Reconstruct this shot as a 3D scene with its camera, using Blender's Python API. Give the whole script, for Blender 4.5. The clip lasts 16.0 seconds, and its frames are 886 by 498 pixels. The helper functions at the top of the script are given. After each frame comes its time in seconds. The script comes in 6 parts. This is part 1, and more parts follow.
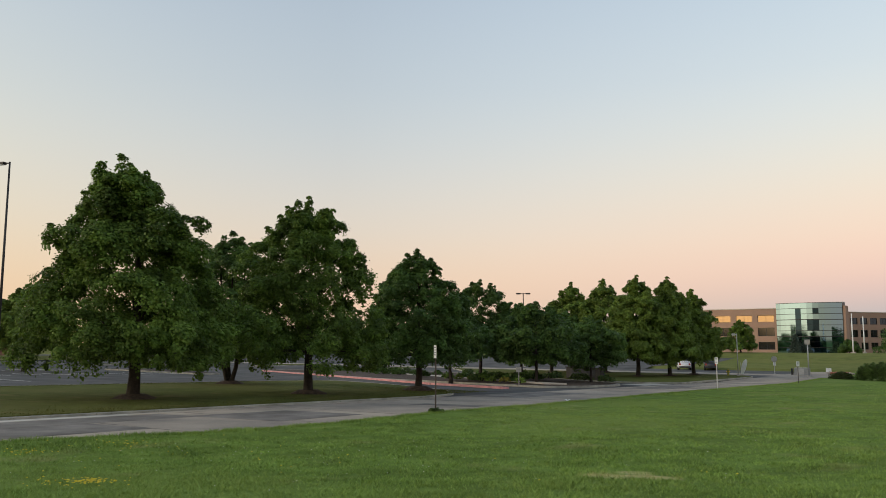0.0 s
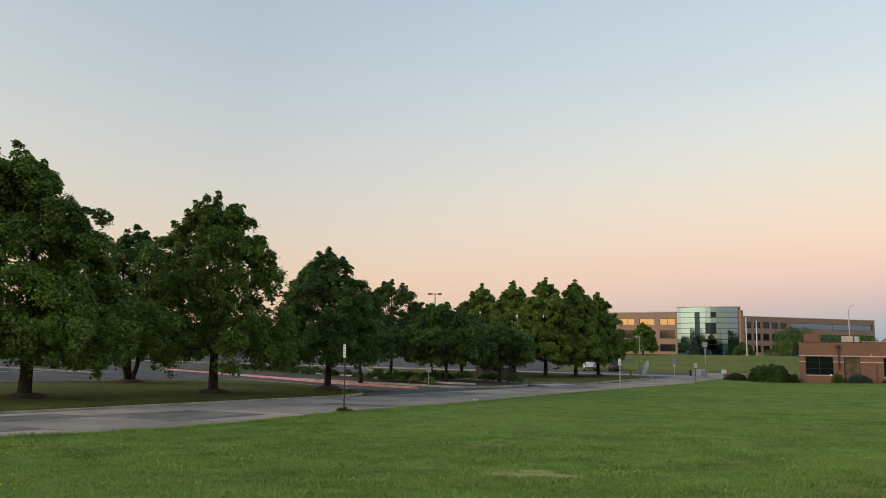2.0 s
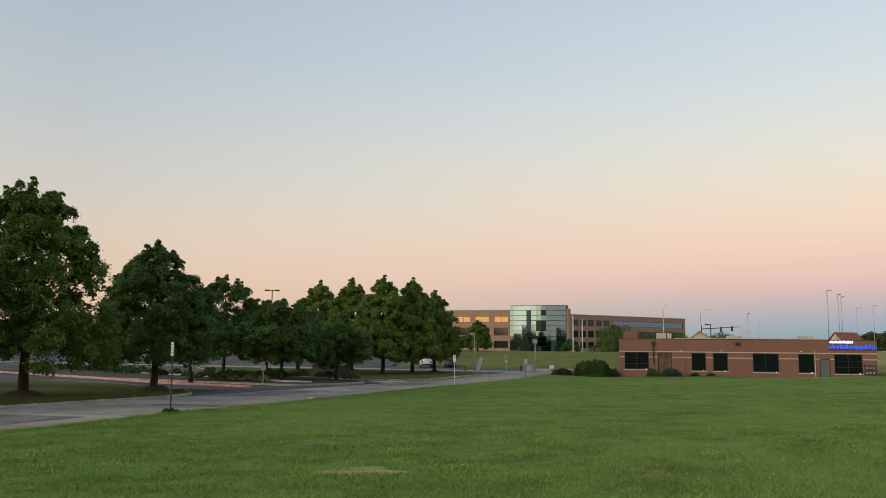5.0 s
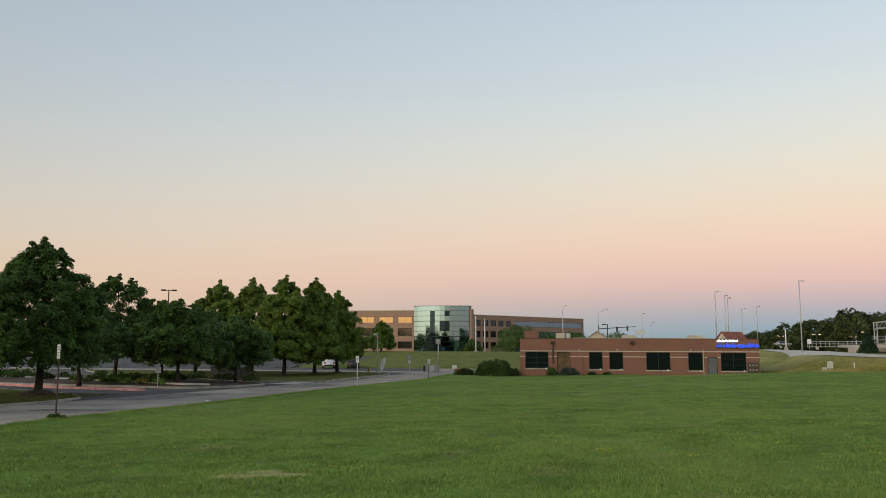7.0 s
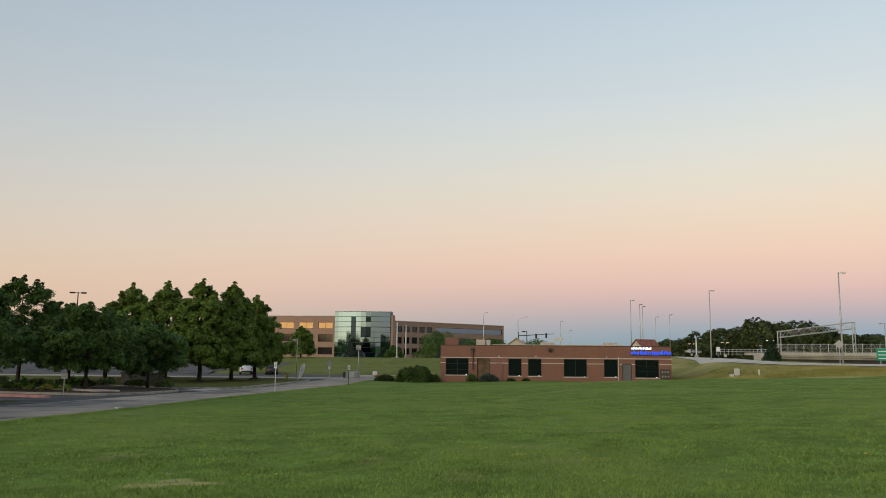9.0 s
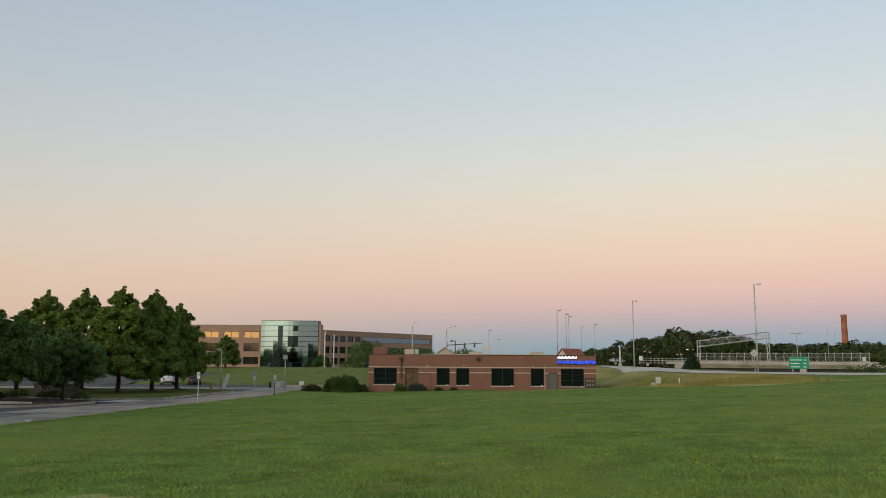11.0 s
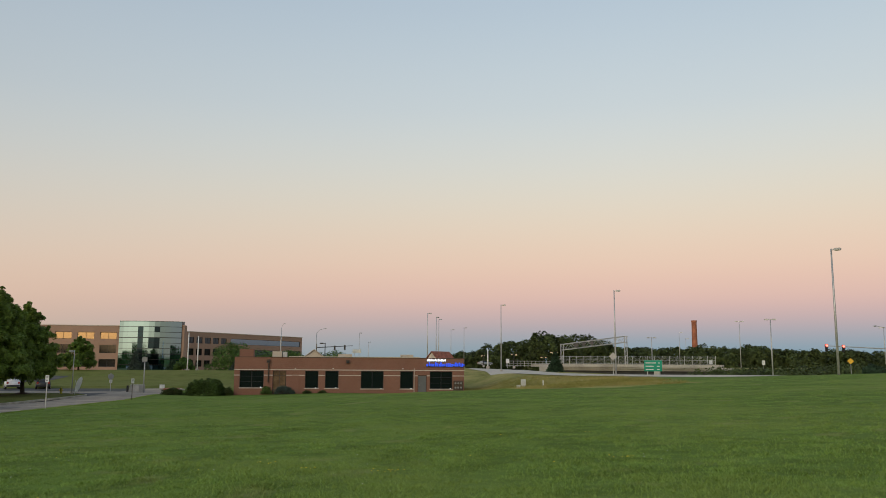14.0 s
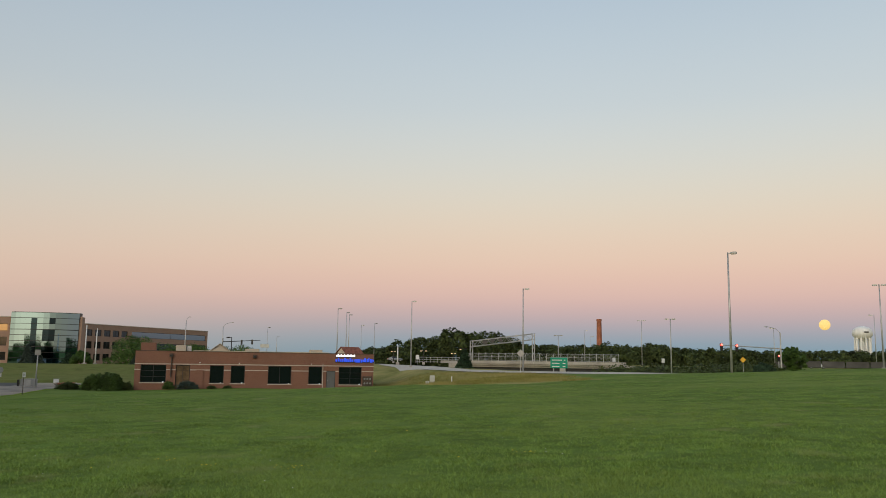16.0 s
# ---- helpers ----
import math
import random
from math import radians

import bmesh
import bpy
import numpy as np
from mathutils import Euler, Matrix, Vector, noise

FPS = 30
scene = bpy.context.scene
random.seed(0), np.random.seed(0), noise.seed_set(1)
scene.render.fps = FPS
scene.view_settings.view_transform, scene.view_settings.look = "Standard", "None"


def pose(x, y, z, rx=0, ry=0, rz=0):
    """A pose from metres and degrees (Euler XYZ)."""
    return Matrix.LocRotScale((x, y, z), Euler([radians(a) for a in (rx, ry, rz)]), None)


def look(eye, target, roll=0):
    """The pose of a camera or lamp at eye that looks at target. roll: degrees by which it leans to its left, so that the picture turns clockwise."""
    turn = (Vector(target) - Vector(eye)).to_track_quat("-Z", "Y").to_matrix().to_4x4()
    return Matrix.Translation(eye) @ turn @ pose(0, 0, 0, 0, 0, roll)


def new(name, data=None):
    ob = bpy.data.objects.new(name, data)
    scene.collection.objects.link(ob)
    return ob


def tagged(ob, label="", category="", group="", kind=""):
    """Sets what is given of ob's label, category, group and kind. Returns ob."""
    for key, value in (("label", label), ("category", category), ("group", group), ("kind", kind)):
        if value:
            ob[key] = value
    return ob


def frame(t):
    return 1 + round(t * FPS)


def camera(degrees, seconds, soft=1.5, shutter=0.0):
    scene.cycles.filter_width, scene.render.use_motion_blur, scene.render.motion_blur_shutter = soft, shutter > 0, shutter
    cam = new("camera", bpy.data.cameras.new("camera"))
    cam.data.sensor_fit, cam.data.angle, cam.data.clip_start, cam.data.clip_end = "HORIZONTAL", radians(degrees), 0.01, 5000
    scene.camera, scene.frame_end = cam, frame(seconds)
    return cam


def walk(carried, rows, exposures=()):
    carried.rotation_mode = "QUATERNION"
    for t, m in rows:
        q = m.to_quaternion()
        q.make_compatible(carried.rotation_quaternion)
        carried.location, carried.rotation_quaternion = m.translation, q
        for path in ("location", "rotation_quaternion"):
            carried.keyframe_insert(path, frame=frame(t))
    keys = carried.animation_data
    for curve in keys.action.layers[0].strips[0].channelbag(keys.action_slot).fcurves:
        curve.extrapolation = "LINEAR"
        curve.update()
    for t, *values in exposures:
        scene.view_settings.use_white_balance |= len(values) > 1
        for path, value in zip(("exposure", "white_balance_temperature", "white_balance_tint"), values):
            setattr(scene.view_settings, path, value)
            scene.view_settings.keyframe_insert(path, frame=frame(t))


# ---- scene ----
# World: y runs along the near road, x to its right, z up; the lawn under the viewer is z = 0.
cam = camera(58.08, 16.0, soft=0.45)
TURN, ARM, EYE = 35.6, 0.4, 1.6
# seconds, yaw, pitch, roll of a phone held at arm's length by someone who turns on the spot
ROWS = [
    (0.0, 0.034, 6.723, -0.112),
    (0.5, -1.192, 6.669, -0.328),
    (1.0, -2.718, 6.685, -0.442),
    (1.5, -4.459, 6.726, -0.581),
    (2.0, -6.286, 6.745, -0.620),
    (2.5, -8.163, 6.765, -0.700),
    (3.0, -10.137, 6.750, -0.710),
    (3.5, -11.892, 6.720, -0.760),
    (4.0, -13.796, 6.676, -0.694),
    (6.5, -23.137, 6.712, -0.184),
    (7.0, -24.610, 6.729, -0.168),
    (7.5, -26.017, 6.787, -0.193),
    (8.0, -27.418, 6.878, -0.263),
    (8.5, -28.829, 7.037, -0.343),
    (9.0, -30.228, 7.198, -0.439),
    (11.5, -36.669, 7.980, -0.262),
    (12.0, -38.166, 8.011, -0.225),
    (12.5, -39.761, 8.013, -0.199),
    (13.0, -41.369, 8.017, -0.272),
    (13.5, -42.960, 8.067, -0.299),
    (14.0, -44.499, 8.141, -0.383),
    (14.5, -46.000, 8.123, -0.457),
    (15.0, -47.624, 8.001, -0.566),
    (15.5, -49.340, 7.905, -0.728),
    (16.0, -50.894, 7.921, -0.823),
]


def held(yaw, pitch, roll):
    a = radians(yaw + TURN)
    return pose(-math.sin(a) * ARM, math.cos(a) * ARM, EYE, 90 + pitch, roll, yaw + TURN)


walk(cam, [(t, held(yaw, pitch, roll)) for t, yaw, pitch, roll in ROWS], exposures=[(0.0, 0.17), (3.5, 0.08), (7.0, 0.0), (12.5, -0.12), (16.0, -0.2)])


# ---- sky and light: just after sunset, the sun gone down behind the viewer, the full moon rising opposite ----
def srgb(r, g, b):
    return tuple(((c / 255 + 0.055) / 1.055) ** 2.4 if c > 10 else c / 255 / 12.92 for c in (r, g, b)) + (1.0,)


ANTI = radians(-41)   # bearing of the point opposite the sun, the moon's too
world = bpy.data.worlds.new("dusk_sky")
scene.world = world
world.use_nodes = True
wn, wl = world.node_tree.nodes, world.node_tree.links
wn.clear()


def wmath(op, a, b=None):
    n = wn.new("ShaderNodeMath")
    n.operation = op
    for i, v in enumerate((a, b)):
        if v is None:
            continue
        if isinstance(v, (int, float)):
            n.inputs[i].default_value = v
        else:
            wl.new(v, n.inputs[i])
    return n.outputs[0]


def wramp(fac, stops):
    n = wn.new("ShaderNodeValToRGB")
    n.color_ramp.interpolation = "B_SPLINE"
    e = n.color_ramp.elements
    while len(e) < len(stops):
        e.new(0.5)
    for el, (deg, col) in zip(e, stops):
        el.position, el.color = (deg + 10) / 100, srgb(*col)
    wl.new(fac, n.inputs[0])
    return n.outputs[0]


coord = wn.new("ShaderNodeTexCoord")
split = wn.new("ShaderNodeSeparateXYZ")
wl.new(coord.outputs["Generated"], split.inputs[0])
elev = wmath("MULTIPLY", wmath("ARCSINE", split.outputs[2]), 180 / math.pi)
fac = wmath("DIVIDE", wmath("ADD", elev, 10.0), 100.0)
flat = wmath("SQRT", wmath("ADD", wmath("ADD", wmath("MULTIPLY", split.outputs[0], split.outputs[0]), wmath("MULTIPLY", split.outputs[1], split.outputs[1])), 1e-6))
toward = wmath("DIVIDE", wmath("ADD", wmath("MULTIPLY", split.outputs[0], -math.sin(ANTI)), wmath("MULTIPLY", split.outputs[1], math.cos(ANTI))), flat)
anti = wramp(fac, [(-10, (104, 116, 140)), (0, (112, 150, 165)), (1.5, (142, 159, 171)), (3.0, (188, 168, 170)), (4.6, (218, 182, 171)), (7.0, (228, 197, 175)), (10.5, (222, 210, 190)), (14, (211, 212, 204)), (18, (197, 207, 211)), (25, (178, 195, 208)), (40, (158, 176, 198)), (90, (122, 142, 170))])
side = wramp(fac, [(-10, (150, 140, 130)), (0, (238, 196, 164)), (4, (241, 211, 181)), (8, (230, 219, 203)), (13, (211, 215, 214)), (18, (195, 207, 215)), (25, (181, 196, 211)), (40, (160, 180, 200)), (90, (122, 142, 170))])
sunward = wramp(fac, [(-10, (150, 120, 90)), (0, (255, 208, 150)), (4, (252, 222, 172)), (9, (250, 236, 200)), (16, (240, 240, 225)), (26, (205, 220, 232)), (45, (160, 182, 202)), (90, (122, 142, 170))])


def wmix(f, a, b):
    n = wn.new("ShaderNodeMix")
    n.data_type = "RGBA"
    wl.new(f, n.inputs[0]), wl.new(a, n.inputs[6]), wl.new(b, n.inputs[7])
    return n.outputs[2]


def wstep(v, lo, hi):
    n = wn.new("ShaderNodeMapRange")
    n.interpolation_type = "SMOOTHSTEP"
    n.inputs[1].default_value, n.inputs[2].default_value = lo, hi
    wl.new(v, n.inputs[0])
    return n.outputs[0]


sky_a = wmix(wstep(toward, 0.05, 1.0), side, anti)
sky_b = wmix(wstep(toward, -0.98, 0.15), sunward, sky_a)
# the glow where the sun went down is several times as bright as the rest
glow = wmath("ADD", 1.0, wmath("MULTIPLY", 2.0, wmath("MULTIPLY", wstep(toward, -0.6, -1.0), wstep(elev, 34.0, 3.0))))
back = wn.new("ShaderNodeBackground")
wout = wn.new("ShaderNodeOutputWorld")
# the sky is a little brighter round the rising moon than to its north
even = wn.new("ShaderNodeMapRange")
even.inputs[1].default_value, even.inputs[2].default_value, even.inputs[3].default_value, even.inputs[4].default_value = 0.1, 0.95, 0.85, 1.18
wl.new(toward, even.inputs[0])
wl.new(sky_b, back.inputs[0]), wl.new(wmath("MULTIPLY", glow, even.outputs[0]), back.inputs[1]), wl.new(back.outputs[0], wout.inputs[0])

sun = new("sunset_glow", bpy.data.lights.new("sunset_glow", "SUN"))
sun.data.energy, sun.data.angle, sun.data.color = 0.95, radians(30), (1.0, 0.84, 0.66)
sun.matrix_world = look((0, 0, 60), (-math.sin(ANTI) * 100, math.cos(ANTI) * 100, 60 - 42))


# ---- materials ----
def mat(name, base, rough=0.7, metal=0.0, var=0.12, scale=2.0, fine=40.0, bump=0.0, spec=0.4, trans=0.0, dark=None, island=0.0, emit=0.0, emit_col=None):
    """A surface with two scales of variation in world space."""
    m = bpy.data.materials.new(name)
    m.use_nodes = True
    nt = m.node_tree
    b = nt.nodes["Principled BSDF"]
    geo = nt.nodes.new("ShaderNodeNewGeometry")

    def noisy(s, detail):
        n = nt.nodes.new("ShaderNodeTexNoise")
        n.inputs["Scale"].default_value, n.inputs["Detail"].default_value = s, detail
        nt.links.new(geo.outputs["Position"], n.inputs["Vector"])
        return n.outputs[0]

    def mix(f, a, c, kind="MIX", amount=None):
        n = nt.nodes.new("ShaderNodeMix")
        n.data_type, n.blend_type = "RGBA", kind
        if amount is None:
            nt.links.new(f, n.inputs[0])
        else:
            n.inputs[0].default_value = amount
        for s, v in ((6, a), (7, c)):
            if isinstance(v, tuple):
                n.inputs[s].default_value = (*v[:3], 1)
            else:
                nt.links.new(v, n.inputs[s])
        return n.outputs[2]

    lo = dark or tuple(c * (1 - 2.2 * var) for c in base)
    hi = tuple(min(1, c * (1 + 1.4 * var)) for c in base)
    big = nt.nodes.new("ShaderNodeMapRange")
    big.inputs[1].default_value, big.inputs[2].default_value = 0.3, 0.7
    nt.links.new(noisy(scale, 5), big.inputs[0])
    colour = mix(big.outputs[0], lo, hi)
    small = noisy(fine, 3)
    sm = nt.nodes.new("ShaderNodeMapRange")
    sm.inputs[1].default_value, sm.inputs[2].default_value, sm.inputs[3].default_value, sm.inputs[4].default_value = 0.3, 0.7, 1 - var, 1 + var
    nt.links.new(small, sm.inputs[0])
    if island:
        isl = nt.nodes.new("ShaderNodeMapRange")
        isl.inputs[3].default_value, isl.inputs[4].default_value = 1 - island, 1 + island
        nt.links.new(geo.outputs["Random Per Island"], isl.inputs[0])
        mul = nt.nodes.new("ShaderNodeMath")
        mul.operation = "MULTIPLY"
        nt.links.new(sm.outputs[0], mul.inputs[0]), nt.links.new(isl.outputs[0], mul.inputs[1])
        gain = mul.outputs[0]
    else:
        gain = sm.outputs[0]
    hsv = nt.nodes.new("ShaderNodeHueSaturation")
    nt.links.new(gain, hsv.inputs["Value"]), nt.links.new(colour, hsv.inputs["Color"])
    nt.links.new(hsv.outputs[0], b.inputs["Base Color"])
    b.inputs["Roughness"].default_value, b.inputs["Metallic"].default_value, b.inputs["Specular IOR Level"].default_value = rough, metal, spec
    if emit:
        b.inputs["Emission Color"].default_value = (*(emit_col or base), 1)
        b.inputs["Emission Strength"].default_value = emit
    if bump:
        bp = nt.nodes.new("ShaderNodeBump")
        bp.inputs["Strength"].default_value, bp.inputs["Distance"].default_value = bump, 0.03
        nt.links.new(small, bp.inputs["Height"]), nt.links.new(bp.outputs[0], b.inputs["Normal"])
    if trans:
        tr = nt.nodes.new("ShaderNodeBsdfTranslucent")
        nt.links.new(hsv.outputs[0], tr.inputs[0])
        ms = nt.nodes.new("ShaderNodeMixShader")
        ms.inputs[0].default_value = trans
        nt.links.new(b.outputs[0], ms.inputs[1]), nt.links.new(tr.outputs[0], ms.inputs[2])
        nt.links.new(ms.outputs[0], nt.nodes["Material Output"].inputs[0])
    m["hsv"] = hsv.name
    return m


def grass_mat(name, green, pale, straw, scale_mul=1.0, island=0.0, patches=()):
    """Turf: greens that drift over metres, straw-coloured dry spots, clumped blades; patches: worn ellipses (x, y, rx, ry)."""
    m = mat(name, green, rough=0.85, var=0.13, scale=0.9 * scale_mul, fine=14.0 * scale_mul, bump=0.6, spec=0.03, island=island)
    nt = m.node_tree
    b, hsv, geo = nt.nodes["Principled BSDF"], nt.nodes[m["hsv"]], nt.nodes["Geometry"]
    link = nt.links.new

    def spots(s, lo, hi, detail=4.0):
        n = nt.nodes.new("ShaderNodeTexNoise")
        n.inputs["Scale"].default_value, n.inputs["Detail"].default_value = s, detail
        link(geo.outputs["Position"], n.inputs["Vector"])
        r = nt.nodes.new("ShaderNodeMapRange")
        r.interpolation_type = "SMOOTHSTEP"
        r.inputs[1].default_value, r.inputs[2].default_value = lo, hi
        link(n.outputs[0], r.inputs[0])
        return r.outputs[0]

    def over(fac, a, col, top=0.75):
        g = nt.nodes.new("ShaderNodeMath")
        g.operation, g.inputs[1].default_value = "MULTIPLY", top
        link(fac, g.inputs[0])
        n = nt.nodes.new("ShaderNodeMix")
        n.data_type = "RGBA"
        n.inputs[7].default_value = (*col, 1)
        link(g.outputs[0], n.inputs[0]), link(a, n.inputs[6])
        return n.outputs[2]

    col = over(spots(0.11, 0.42, 0.68), hsv.outputs[0], pale, 0.7)
    col = over(spots(0.55, 0.58, 0.74, 7.0), col, straw, 0.5)
    col = over(spots(2.6, 0.52, 0.72, 5.0), col, pale, 0.6)
    for x, y, rx, ry in patches:
        mp = nt.nodes.new("ShaderNodeMapping")
        mp.vector_type = "POINT"
        mp.inputs["Location"].default_value = (-x / rx, -y / ry, 0)
        mp.inputs["Scale"].default_value = (1 / rx, 1 / ry, 0)
        link(geo.outputs["Position"], mp.inputs["Vector"])
        ln = nt.nodes.new("ShaderNodeVectorMath")
        ln.operation = "LENGTH"
        link(mp.outputs[0], ln.inputs[0])
        nz = nt.nodes.new("ShaderNodeTexNoise")
        nz.inputs["Scale"].default_value, nz.inputs["Detail"].default_value = 7.0, 6.0
        link(geo.outputs["Position"], nz.inputs["Vector"])
        ad = nt.nodes.new("ShaderNodeMath")
        ad.operation = "ADD"
        link(ln.outputs["Value"], ad.inputs[0]), link(nz.outputs[0], ad.inputs[1])
        r = nt.nodes.new("ShaderNodeMapRange")
        r.interpolation_type = "SMOOTHSTEP"
        r.inputs[1].default_value, r.inputs[2].default_value = 1.6, 1.0
        link(ad.outputs[0], r.inputs[0])
        col = over(r.outputs[0], col, (0.48, 0.41, 0.2), 0.65)
    if island > 0.3:
        # about one blade in seven has dried to straw
        dry = nt.nodes.new("ShaderNodeMapRange")
        dry.inputs[1].default_value, dry.inputs[2].default_value = 0.84, 0.90
        link(geo.outputs["Random Per Island"], dry.inputs[0])
        col = over(dry.outputs[0], col, (0.27, 0.31, 0.12), 0.35)
    link(col, b.inputs["Base Color"])
    return m


